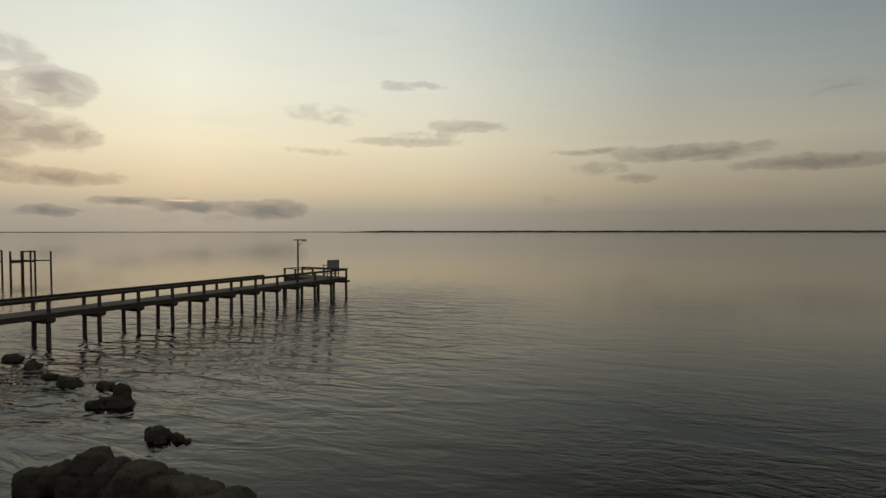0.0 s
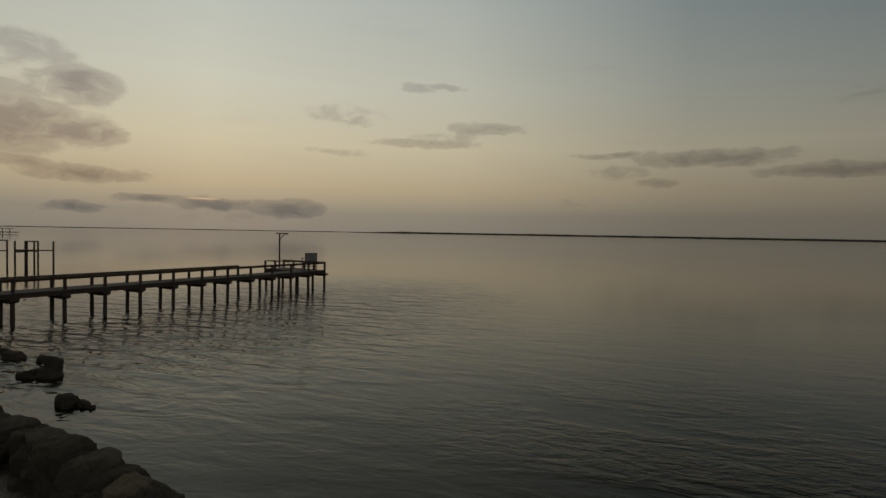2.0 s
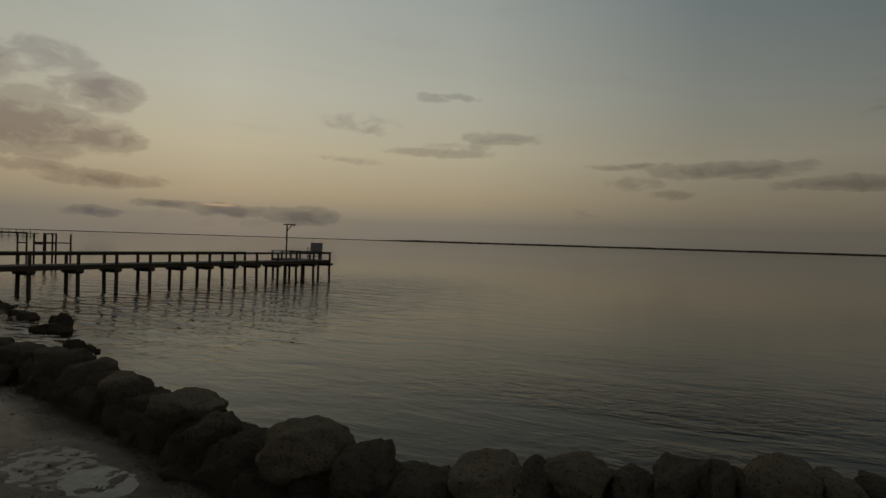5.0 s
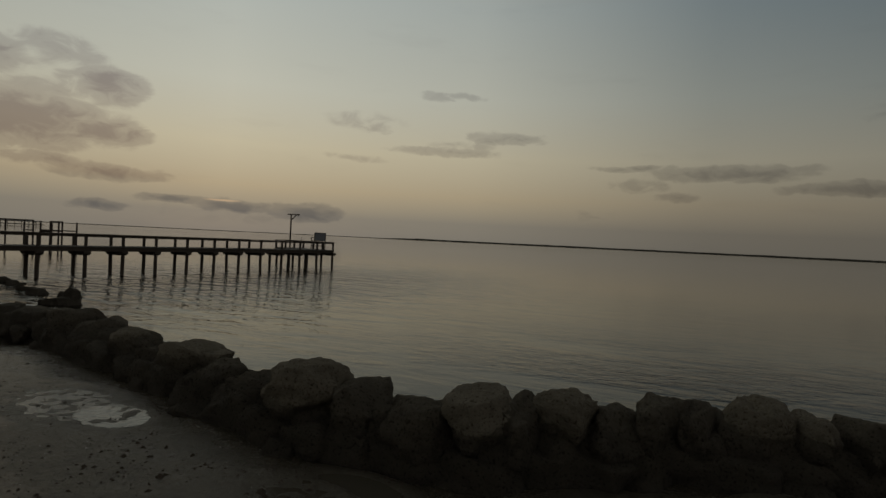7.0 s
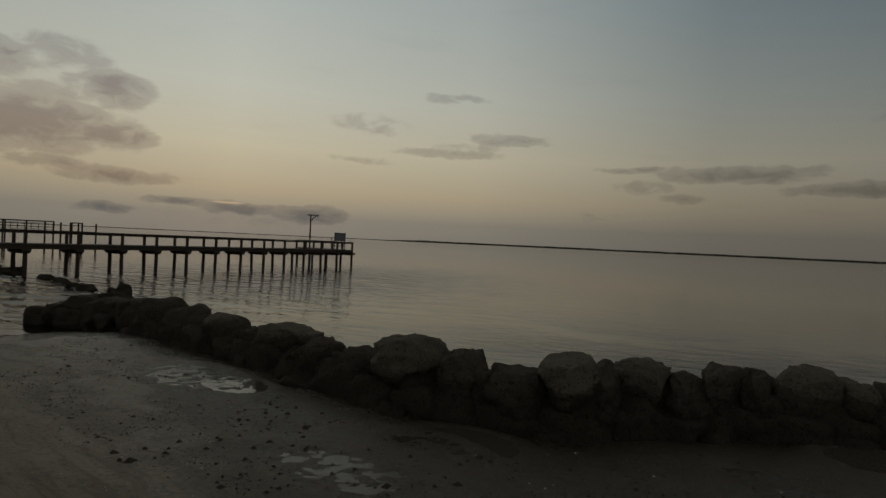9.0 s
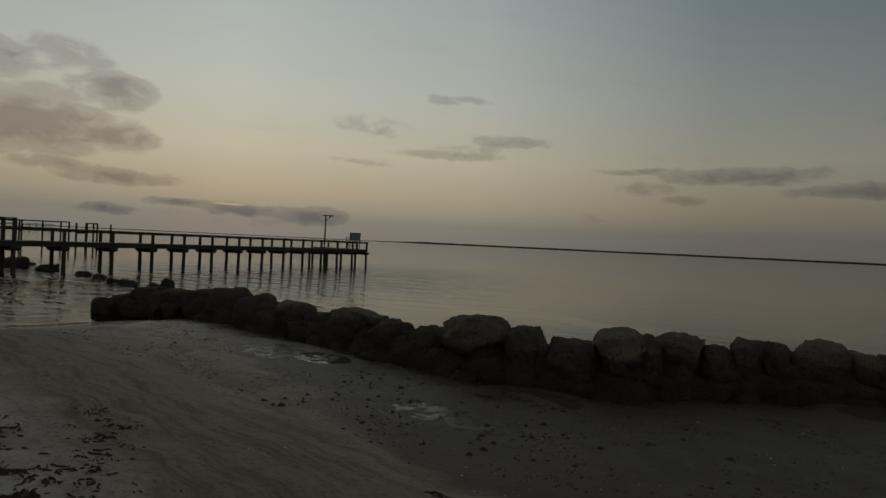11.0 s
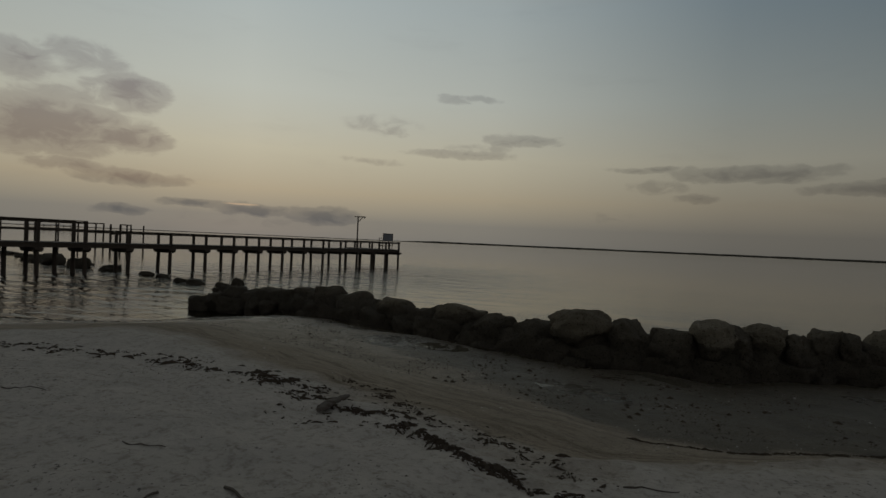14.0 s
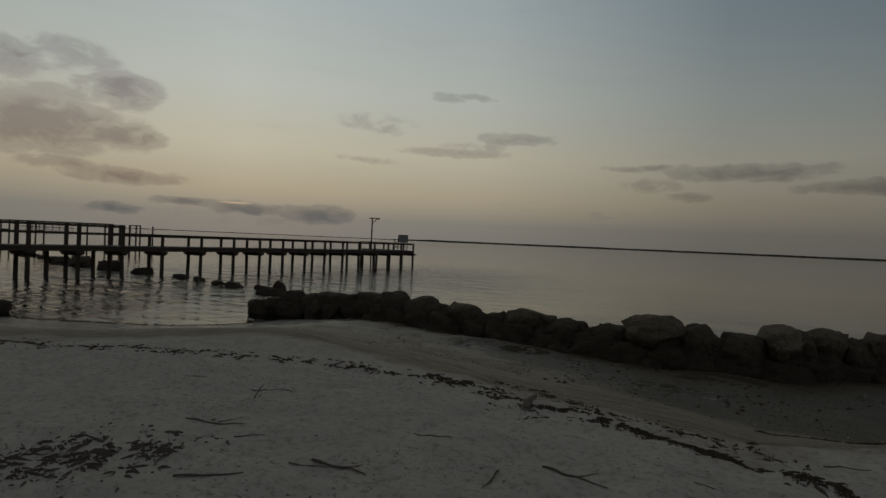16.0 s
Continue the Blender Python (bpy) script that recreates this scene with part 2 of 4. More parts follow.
def rock_material(name, bare):
    """Limestone; bare is the share of the top that weed and algae leave clean."""
    m, n, b = material(name)
    pos = n.add("ShaderNodeNewGeometry").outputs["Position"]
    rnd = n.add("ShaderNodeObjectInfo").outputs["Random"]
    x, y, z = n.split(pos)
    tide = n.ramp(n.math("MULTIPLY_ADD", n.math("SUBTRACT", n.noise(pos, 2.2, 7, 0.65), 0.5), 0.55, z), [(0.78, 0.0), (1.0, 0.5 * bare), (1.0, bare)], False)
    a = n.noise(pos, 3.0, 9, 0.68)
    pits = n.noise(pos, 22, 6, 0.7)
    holes = n.ramp(n.noise(pos, 34, 3, 0.5), [(0.3, 0.0), (0.46, 1.0)])
    pale = n.mix(a, (0.14, 0.122, 0.088, 1), (0.34, 0.30, 0.225, 1))
    pale = n.mix(n.math("MULTIPLY", rnd, 0.5), pale, n.mix(1.0, pale, (0.5, 0.47, 0.42, 1), "MULTIPLY"))
    weed = n.mix(a, (0.046, 0.040, 0.031, 1), (0.125, 0.107, 0.079, 1))
    col = n.mix(tide, weed, pale)
    col = n.mix(holes, n.mix(1.0, col, (0.45, 0.42, 0.38, 1), "MULTIPLY"), col)
    n.put(b.inputs["Base Color"], col)
    b.inputs["Roughness"].default_value = 0.95
    b.inputs["Specular IOR Level"].default_value = 0.2
    h = n.math("ADD", n.math("MULTIPLY", a, 1.0), n.math("MULTIPLY_ADD", holes, 0.12, n.math("MULTIPLY", pits, 0.5)))
    n.put(b.inputs["Normal"], n.bump(h, 1.0, 0.13))
    return m


def wood_material(name, dark, light, axis):
    m, n, b = material(name)
    pos = n.add("ShaderNodeTexCoord").outputs["Object"]
    rnd = n.add("ShaderNodeObjectInfo").outputs["Random"]
    s = [9.0, 9.0, 9.0]
    s[axis] = 0.6
    grain = n.noise(n.scaled(pos, *s), 3.0, 6, 0.65, 0.6)
    stain = n.noise(n.scaled(pos, 1, 1, 1), 1.3, 4)
    col = n.mix(grain, dark, light)
    col = n.mix(n.math("MULTIPLY", stain, 0.5), col, n.mix(1.0, col, (0.45, 0.42, 0.4, 1), "MULTIPLY"))
    col = n.mix(n.math("MULTIPLY", rnd, 0.35), col, n.mix(1.0, col, (0.6, 0.6, 0.6, 1), "MULTIPLY"))
    n.put(b.inputs["Base Color"], col)
    b.inputs["Roughness"].default_value = 0.85
    n.put(b.inputs["Normal"], n.bump(grain, 0.5, 0.01))
    return m


def plain_material(name, a, c, scale, rough, metal=0.0):
    m, n, b = material(name)
    pos = n.add("ShaderNodeTexCoord").outputs["Object"]
    n.put(b.inputs["Base Color"], n.mix(n.noise(pos, scale, 6, 0.6), a, c))
    b.inputs["Roughness"].default_value, b.inputs["Metallic"].default_value = rough, metal
    n.put(b.inputs["Normal"], n.bump(n.noise(pos, scale * 4, 4), 0.4, 0.01))
    return m


WATER, SAND = water_material(), sand_material()
ROCK, PALE_ROCK = rock_material("weedy_limestone", 0.32), rock_material("bare_limestone", 1.0)
PILE_WOOD = wood_material("weathered_pile_wood", (0.050, 0.037, 0.026, 1), (0.12, 0.092, 0.068, 1), 2)
BEAM_WOOD = wood_material("weathered_beam_wood", (0.052, 0.039, 0.029, 1), (0.122, 0.096, 0.071, 1), 1)
DECK_WOOD = wood_material("grey_deck_boards", (0.085, 0.077, 0.068, 1), (0.19, 0.174, 0.154, 1), 0)
SLING = plain_material("grey_sling_cloth", (0.20, 0.21, 0.22, 1), (0.28, 0.29, 0.30, 1), 20, 0.9)
STEEL = plain_material("galvanised_steel", (0.16, 0.16, 0.16, 1), (0.26, 0.26, 0.255, 1), 12, 0.5, 0.8)
WEED = plain_material("dried_seaweed", (0.030, 0.022, 0.015, 1), (0.095, 0.072, 0.050, 1), 30, 0.95)
DRIFT = wood_material("driftwood", (0.07, 0.058, 0.046, 1), (0.17, 0.145, 0.12, 1), 0)
# far trees: base colour lightened, so the distance haze is in the colour
HAZED_TREES = plain_material("hazed_shore_trees", (0.07, 0.066, 0.05, 1), (0.12, 0.112, 0.085, 1), 0.02, 1.0)
HULL = plain_material("white_hull_paint", (0.45, 0.45, 0.44, 1), (0.6, 0.6, 0.58, 1), 0.8, 0.6)

# ---- mesh helpers ----


def mesh_of(bm, name, mat, smooth=False):
    me = bpy.data.meshes.new(name)
    bm.normal_update()
    bm.to_mesh(me)
    bm.free()
    me.materials.append(mat)
    if smooth:
        for p in me.polygons:
            p.use_smooth = True
    return me


def part(name, bm, mat, parent, label="", smooth=False):
    ob = new(name, mesh_of(bm, name, mat, smooth))
    ob.parent = parent
    return tagged(ob, label) if label else ob


def shared(name, me, parent, m):
    ob = new(name, me)
    ob.parent = parent
    ob.matrix_basis = m
    return ob


def thing(name, label, category, m=None, group="", kind=""):
    ob = new(name)
    ob.empty_display_size = 0.2
    if m is not None:
        ob.matrix_basis = m
    return tagged(ob, label, category, group, kind)


def box(bm, x0, x1, y0, y1, z0, z1, bevel=0.0):
    m = Matrix.LocRotScale(((x0 + x1) / 2, (y0 + y1) / 2, (z0 + z1) / 2), None, (abs(x1 - x0), abs(y1 - y0), abs(z1 - z0)))
    made = bmesh.ops.create_cube(bm, size=1.0, matrix=m)
    if bevel:
        edges = list({e for v in made["verts"] for e in v.link_edges})
        bmesh.ops.bevel(bm, geom=edges, offset=bevel, segments=1, affect="EDGES")
    return bm


def bar(bm, a, b, wide, deep):
    """A squared timber from a to b."""
    a, b = Vector(a), Vector(b)
    d = b - a
    m = Matrix.Translation((a + b) / 2) @ d.to_track_quat("Z", "Y").to_matrix().to_4x4() @ Matrix.Diagonal((wide, deep, d.length, 1))
    bmesh.ops.create_cube(bm, size=1.0, matrix=m)
    return bm


def pole(bm, a, b, r0, r1, sides=10, wander=0.0, steps=1, rng=random):
    """A round tapered timber from a to b, a little crooked."""
    a, b = Vector(a), Vector(b)
    q = (b - a).to_track_quat("Z", "Y").to_matrix()
    rings = []
    for k in range(steps + 1):
        f = k / steps
        c = a.lerp(b, f) + q @ Vector((rng.uniform(-1, 1) * wander, rng.uniform(-1, 1) * wander, 0)) * (0 < k < steps)
        r = r0 + (r1 - r0) * f
        rings.append([bm.verts.new(c + q @ Vector((r * math.cos(t), r * math.sin(t), 0))) for t in (2 * math.pi * i / sides for i in range(sides))])
    for lo, hi in zip(rings, rings[1:]):
        for i in range(sides):
            bm.faces.new((lo[i], lo[(i + 1) % sides], hi[(i + 1) % sides], hi[i]))
    bm.faces.new(rings[-1])
    bm.faces.new(rings[0][::-1])
    return bm


def smoothstep(v, a, b):
    f = min(1.0, max(0.0, (v - a) / (b - a)))
    return f * f * (3 - 2 * f)


def along(v, pts):
    """Linear interpolation through (v, value) pairs."""
    if v <= pts[0][0]:
        return pts[0][1]
    for (a, p), (b, q) in zip(pts, pts[1:]):
        if v <= b:
            return p + (q - p) * (v - a) / (b - a)
    return pts[-1][1]


# ---- water and ground ----
SHORE = [(-900, -150), (-30, -47), (0, -40.5), (5, -38.4), (11, -35.5), (13, -34.5), (14.4, -33.7), (15.4, -32.9), (16.0, -32.0), (16.25, -31.2), (16.35, -30.3), (17, -28.9), (25, -29.3),
         (28, -29.5), (30, -28.7), (32, -27.4), (36, -24.8), (45, -18.4), (900, 560)]
# line of the crest of the breakwater; it falls back towards the east
RIDGE = [(8, -29.4), (13.7, -29.4), (16, -29.2), (18, -29.25), (20.5, -29.65), (21.7, -29.75), (23, -29.85), (25, -30.05), (27.3, -30.4), (28.2, -30.3), (29.3, -30.1),
         (30.1, -29.45), (30.9, -28.75), (31.9, -28.2), (33, -27.5), (36, -25.4), (45, -19), (900, 560)]
AXIS = [(x, y + 0.35) for x, y in RIDGE]
BERM = [(-3, -0.6), (-1.5, -0.25), (-0.4, 0.1), (0.6, 0.40), (1.6, 0.48), (2.8, 0.52), (3.9, 0.57), (4.5, 0.65), (5.7, 0.90), (6.6, 1.08), (8, 1.16), (12, 1.22), (40, 1.7), (900, 6.0)]
BEACH = [(0, 0.0), (1.0, 0.13), (2.5, 0.33), (4.5, 0.62), (6.5, 0.90), (8, 1.06), (10, 1.15), (40, 1.7), (900, 6.0)]
# scour pools: centre, half sizes, how far the bed lies under the level (negative: mostly hummocks)
POOLS = [(25.0, -31.42, 0.50, 0.32, 0.06), (24.0, -31.5, 0.9, 0.5, 0.001), (28.72, -31.2, 0.55, 0.34, 0.06), (28.35, -31.5, 0.55, 0.24, -0.004),
         (32.6, -29.0, 0.5, 0.36, 0.04), (28.15, -32.68, 0.72, 0.32, 0.0), (31.6, -30.3, 0.5, 0.22, 0.000)]
WEST = [p for p in SHORE if p[0] < 18]


def shore_distance(x, y):
    best = 1e9
    for (x0, y0), (x1, y1) in zip(WEST, WEST[1:]):
        dx, dy = x1 - x0, y1 - y0
        f = min(1.0, max(0.0, ((x - x0) * dx + (y - y0) * dy) / (dx * dx + dy * dy)))
        best = min(best, math.hypot(x - x0 - f * dx, y - y0 - f * dy))
    return best


def ground_height(x, y):
    out = y - along(x, SHORE)
    if out > 0:
        return -max(0.0, min(3.0, 0.22 * out)) - (0.0 if x < 17.5 else 0.1 * min(1.0, out))
    d = along(x, AXIS) - y
    d = d if d < 1.8 else 1.8 + (d - 1.8) * (1 - 0.24 * smoothstep(x, 27.6, 30.4) * (1 - smoothstep(d, 5.5, 8.0)))
    a, b = along(d, BERM), along(shore_distance(x, y), BEACH)
    k = 0.12
    f = min(1.0, max(0.0, 0.5 + 0.5 * (b - a) / k))
    h = b * (1 - f) + a * f - k * f * (1 - f)
    if 5 < x < 50 and y > -60:
        s = smoothstep(h, 0.05, 0.4)
        dry = smoothstep(h, 0.92, 1.06)
        n = noise.noise((x * 0.5, y * 0.5, 1.7)) * 0.035 + noise.noise((x * 1.9, y * 1.9, 4.0)) * 0.02
        n += noise.noise((x * 6.0, y * 6.0, 7.0)) * 0.006
        # trampled and wind-blown dry sand
        n += dry * (noise.noise((x * 3.6, y * 3.6, 9.0)) * 0.022 - abs(noise.noise((x * 5.2, y * 5.2, 3.0))) * 0.034 + noise.noise((x * 13, y * 13, 2.0)) * 0.006)
        # old wheel marks that run along the slope
        run = (h - 0.76) / 0.045
        n -= 0.012 * math.exp(-run * run) * (0.6 + 0.4 * noise.noise((x * 4, y * 4, 6.0)))
        for c in (0.86, 0.94):
            q = (h - c) / 0.022
            n -= 0.010 * math.exp(-q * q) * (0.5 + noise.noise((x * 2, y * 2, c)))
        h += n * s
        for (px, py, rx, ry, deep), level in zip(POOLS, LEVELS):
            q = ((x - px) / rx) ** 2 + ((y - py) / ry) ** 2
            if q < 3.4:
                bed = level - deep + 0.015 * smoothstep(q, 0.8, 1.4) + max(0.0, deep) * smoothstep(q, 0.5, 1.2)
                rough = 0.3 if deep > 0.02 else 1.0
                bed += rough * (noise.noise((x * 4.6, y * 4.6, 5.0)) * 0.014 + noise.noise((x * 7.0, y * 10.0, 8.0)) * 0.022 + noise.noise((x * 15.0, y * 15.0, 3.0)) * 0.016)
                h += (bed - h) * (1 - smoothstep(q, 1.5, 3.4))
    return h


LEVELS = []
LEVELS = [ground_height(p[0], p[1]) - (0.0 if p[4] > 0.02 else 0.02) for p in POOLS]


def build_ground():
    def lines(lo, hi, fine_lo, fine_hi, step, grow):
        out = list(np.arange(fine_lo, fine_hi, step))
        v, s = fine_hi, step
        while v < hi:
            out.append(v)
            s *= grow
            v += s
        out.append(hi)
        v, s = fine_lo - step, step
        while v > lo:
            out.append(v)
            s *= grow
            v -= s
        out.append(lo)
        return sorted(out)

    xs = lines(-900, 900, 14, 33.5, 0.07, 1.18)
    ys = lines(-900, 500, -42.0, -29.8, 0.065, 1.16)
    verts = [(x, y, ground_height(x, y)) for y in ys for x in xs]
    nx = len(xs)
    faces = [(j * nx + i, j * nx + i + 1, (j + 1) * nx + i + 1, (j + 1) * nx + i) for j in range(len(ys) - 1) for i in range(nx - 1)]
    me = bpy.data.meshes.new("ground")
    me.from_pydata(verts, [], faces)
    me.materials.append(SAND)
    me.shade_smooth()
    return tagged(new("ground", me), "pale dry sand sloping to dark wet sand at the waterline", "beach", kind="structure")


build_ground()


def sheet(name, x0, x1, y0, y1, z, mat):
    bm = bmesh.new()
    vs = [bm.verts.new(p) for p in ((x0, y0, z), (x1, y0, z), (x1, y1, z), (x0, y1, z))]
    bm.faces.new(vs)
    return new(name, mesh_of(bm, name, mat))


tagged(sheet("water", -4900, 4900, -900, 4900, 0.0, WATER), "calm grey-green bay water with low ripples at dusk", "water", kind="structure")


def build_puddle(x, y, rx, ry, z, seed, mat, label):
    """Standing water in a scour pool; the sand cuts its outline."""
    rng = random.Random(seed)
    bm = bmesh.new()
    ring = []
    for k in range(28):
        a = 2 * math.pi * k / 28
        f = 1.0 + rng.uniform(-0.12, 0.12)
        ring.append(bm.verts.new((x + rx * f * math.cos(a), y + ry * f * math.sin(a), z)))
    bm.faces.new(ring)
    tagged(new("puddle", mesh_of(bm, "puddle", mat)), label, "puddle", "puddles on the flat")


POOL, pn, pb = material("puddle_water")
pb.inputs["Base Color"].default_value = (0.085, 0.075, 0.055, 1)
pb.inputs["Roughness"].default_value = 0.05
pb.inputs["IOR"].default_value = 1.333
pn.put(pb.inputs["Normal"], pn.bump(pn.noise(pn.add("ShaderNodeNewGeometry").outputs["Position"], 7.0, 2), 0.4, 0.02))
FILM, fn, fb = material("water_film_on_sand")
fb.inputs["Base Color"].default_value = (0.075, 0.064, 0.045, 1)
fb.inputs["Roughness"].default_value = 0.2
fb.inputs["IOR"].default_value = 1.333
fn.put(fb.inputs["Normal"], fn.bump(fn.noise(fn.add("ShaderNodeNewGeometry").outputs["Position"], 22.0, 3), 0.5, 0.012))
for k, (px, py, rx, ry, deep) in enumerate(POOLS):
    if deep > 0.02:
        build_puddle(px, py, rx * 1.12, ry * 1.12, LEVELS[k], k, POOL, "still tidal puddle in wet sand beside the boulders")
    else:
        build_puddle(px, py, rx * 1.12, ry * 1.12, LEVELS[k], k, FILM, "thin shining film of water over hummocky wet sand")


def build_far_shore(name, label, az0, az1, dist, height, seed):
    """A low wooded shore across the bay; azimuths in degrees right of the heading."""
    rng = random.Random(seed)
    bm = bmesh.new()
    steps = int((az1 - az0) * 10)
    rows = []
    h = height
    for k in range(steps + 1):
        a = VIEW - radians(az0 + (az1 - az0) * k / steps)
        h += rng.uniform(-0.05, 0.05) * height - 0.15 * (h - height)
        taper = smoothstep(k, 0, 60) * 0.75 + 0.25
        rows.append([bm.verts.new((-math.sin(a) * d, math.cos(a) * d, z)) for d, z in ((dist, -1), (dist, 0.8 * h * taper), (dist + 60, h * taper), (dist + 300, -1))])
    for p, q in zip(rows, rows[1:]):
        for i in range(3):
            bm.faces.new((p[i], q[i], q[i + 1], p[i + 1]))
    return tagged(new(name, mesh_of(bm, name, HAZED_TREES)), label, "far shore", kind="structure")


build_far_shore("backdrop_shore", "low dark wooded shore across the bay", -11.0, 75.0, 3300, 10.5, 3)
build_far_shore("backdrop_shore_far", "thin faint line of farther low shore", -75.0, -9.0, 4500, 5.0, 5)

# ---- pier ----
DECK, RAIL, HIGH = 1.66, 2.29, 2.74  # deck top, low rail top, high rail top
WIDE = 1.28  # between the two rows of piles
LOW_Y = [-24.6, -22.2, -19.94, -17.94, -15.97, -13.9, -11.91, -9.93, -7.99, -6.0, -4.1, -2.2, -0.3]  # bents with the low rail, to the head
HIGH_Y = [-26.75 - 2.1 * k for k in range(0, 8)]
HEAD_X = -4.75  # far side of the head

pier = thing("pier", "weathered wooden fishing pier on round piles over the water", "pier")
rng = random.Random(11)


def pile_mesh(top, seed):
    r = random.Random(seed)
    bm = bmesh.new()
    pole(bm, (0, 0, -2.6), (0, 0, top), 0.112, 0.096, 12, 0.012, 6, r)
    return mesh_of(bm, "piling", PILE_WOOD, True)


pile_meshes = [pile_mesh(DECK - 0.12, k) for k in range(4)]


def put_pile(x, y):
    lean = pose(x, y, 0, rng.uniform(-0.8, 0.8), rng.uniform(-0.8, 0.8), rng.uniform(0, 360))
    shared("piling", rng.choice(pile_meshes), pier, lean)


bm = bmesh.new()
# a cap with cut-back ends
prof = [(-WIDE / 2 - 0.24, -0.05), (-WIDE / 2 - 0.24, 0.06), (WIDE / 2 + 0.24, 0.06), (WIDE / 2 + 0.24, -0.05), (WIDE / 2 + 0.02, -0.16), (-WIDE / 2 - 0.02, -0.16)]
lo = [bm.verts.new((x, -0.19, z)) for x, z in prof]
hi = [bm.verts.new((x, 0.19, z)) for x, z in prof]
bm.faces.new(lo[::-1])
bm.faces.new(hi)
for k in range(6):
    bm.faces.new((lo[k], lo[(k + 1) % 6], hi[(k + 1) % 6], hi[k]))
bmesh.ops.recalc_face_normals(bm, faces=bm.faces)
cap_mesh = mesh_of(bm, "cap_beam", BEAM_WOOD)


def bent(y):
    put_pile(0.0, y)
    put_pile(-WIDE, y)
    shared("cap_beam", cap_mesh, pier, pose(-WIDE / 2, y, DECK - 0.33))


def rail_post(x, y, top, thick=0.13):
    bm = bmesh.new()
    box(bm, -thick / 2, thick / 2, -thick / 2, thick / 2, DECK - 0.42, top, 0.008)
    part("rail_post", bm, BEAM_WOOD, pier).matrix_basis = pose(x, y, 0, 0, 0, rng.uniform(-2, 2))


def timber(name, a, b, wide, deep, mat=None, label=""):
    bm = bmesh.new()
    length = (Vector(b) - Vector(a)).length
    box(bm, -wide / 2, wide / 2, -length / 2, length / 2, -deep / 2, deep / 2, 0.006)
    ob = part(name, bm, mat or BEAM_WOOD, pier, label)
    d = Vector(b) - Vector(a)
    ob.matrix_basis = Matrix.Translation((Vector(a) + Vector(b)) / 2) @ d.to_track_quat("Y", "Z").to_matrix().to_4x4()
    return ob


def decking(x0, x1, y0, y1):
    """Deck boards laid across between two bents, with gaps and odd lengths."""
    bm = bmesh.new()
    y = y0
    while y < y1 - 0.03:
        e0, e1 = rng.uniform(-0.015, 0.015), rng.uniform(-0.015, 0.015)
        dz = rng.uniform(-0.003, 0.003)
        box(bm, x0 + e0, x1 + e1, y, min(y + 0.138, y1), DECK - 0.04 + dz, DECK + dz)
        y += 0.146
    part("decking", bm, DECK_WOOD, pier, "grey weathered deck boards")


ys = sorted(HIGH_Y + LOW_Y)
for y in ys:
    bent(y)
for y0, y1 in zip(ys, ys[1:]):
    decking(-WIDE - 0.19, 0.19, y0, y1)
    for x in (0.10, -WIDE - 0.10, -WIDE / 2):
        timber("stringer", (x, y0, DECK - 0.155), (x, y1, DECK - 0.155), 0.07, 0.225)
low = [y for y in ys if y > -26.0]
high = [y for y in ys if y < -26.0]
for y in low:
    rail_post(0.02, y, RAIL)
    if y < -7:
        rail_post(-WIDE - 0.02, y, RAIL)
for y in high:
    rail_post(0.02, y, HIGH, 0.15)
    rail_post(-WIDE - 0.02, y, HIGH, 0.15)
for x in (0.02, -WIDE - 0.02):
    run = low if x > 0 else [y for y in low if y < -6]
    for y0, y1 in zip([high[-1]] + run, run):
        timber("top_rail", (x, y0 - 0.02, RAIL + 0.025), (x, y1 + 0.02, RAIL + 0.025), 0.19, 0.05)
        timber("rail_board", (x, y0, RAIL - 0.06), (x, y1, RAIL - 0.06), 0.045, 0.10)
    for y0, y1 in zip(high, high[1:]):
        timber("top_rail", (x, y0 - 0.02, HIGH + 0.02), (x, y1 + 0.05, HIGH + 0.02), 0.19, 0.045)
        timber("rail_board", (x, y0, HIGH - 0.07), (x, y1, HIGH - 0.07), 0.045, 0.11)
        timber("mid_rail", (x, y0, RAIL - 0.02), (x, y1, RAIL - 0.02), 0.045, 0.11)
# extra piles that prop the deck near the shore
for x, y in ((-0.75, -27.8), (-0.75, -29.9)):
    put_pile(x, y)

# the head widens to the far side
HEAD_Y0, HEAD_Y1 = -2.3, -0.1
for x, y in ((HEAD_X, -2.2), (HEAD_X, -0.3), (-3.0, -0.3)):
    put_pile(x, y)
for y in (-2.2, -0.3):
    timber("cap_beam", (HEAD_X - 0.15, y, DECK - 0.33), (-WIDE, y, DECK - 0.33), 0.2, 0.22)
for y in (-2.28, -1.25, -0.22):
    timber("stringer", (HEAD_X - 0.1, y, DECK - 0.155), (-WIDE - 0.2, y, DECK - 0.155), 0.07, 0.225)
bm = bmesh.new()
x = HEAD_X - 0.15
while x < -WIDE - 0.24:
    box(bm, x, x + 0.138, HEAD_Y0 - 0.05, HEAD_Y1, DECK - 0.04, DECK)
    x += 0.146
part("decking", bm, DECK_WOOD, pier, "grey weathered deck boards")
for x in (HEAD_X, -3.6, -2.4, -1.2):
    rail_post(x, -0.2, RAIL)
for x in (HEAD_X, -3.6):
    rail_post(x, -2.3, RAIL)
timber("top_rail", (HEAD_X - 0.1, -0.2, RAIL + 0.025), (0.1, -0.2, RAIL + 0.025), 0.19, 0.05)
timber("rail_board", (HEAD_X, -0.2, RAIL - 0.06), (0.0, -0.2, RAIL - 0.06), 0.045, 0.10)
timber("top_rail", (HEAD_X, -2.35, RAIL + 0.025), (HEAD_X, -0.3, RAIL + 0.025), 0.19, 0.05)
timber("top_rail", (HEAD_X, -2.3, RAIL + 0.025), (-2.0, -2.3, RAIL + 0.025), 0.19, 0.05)
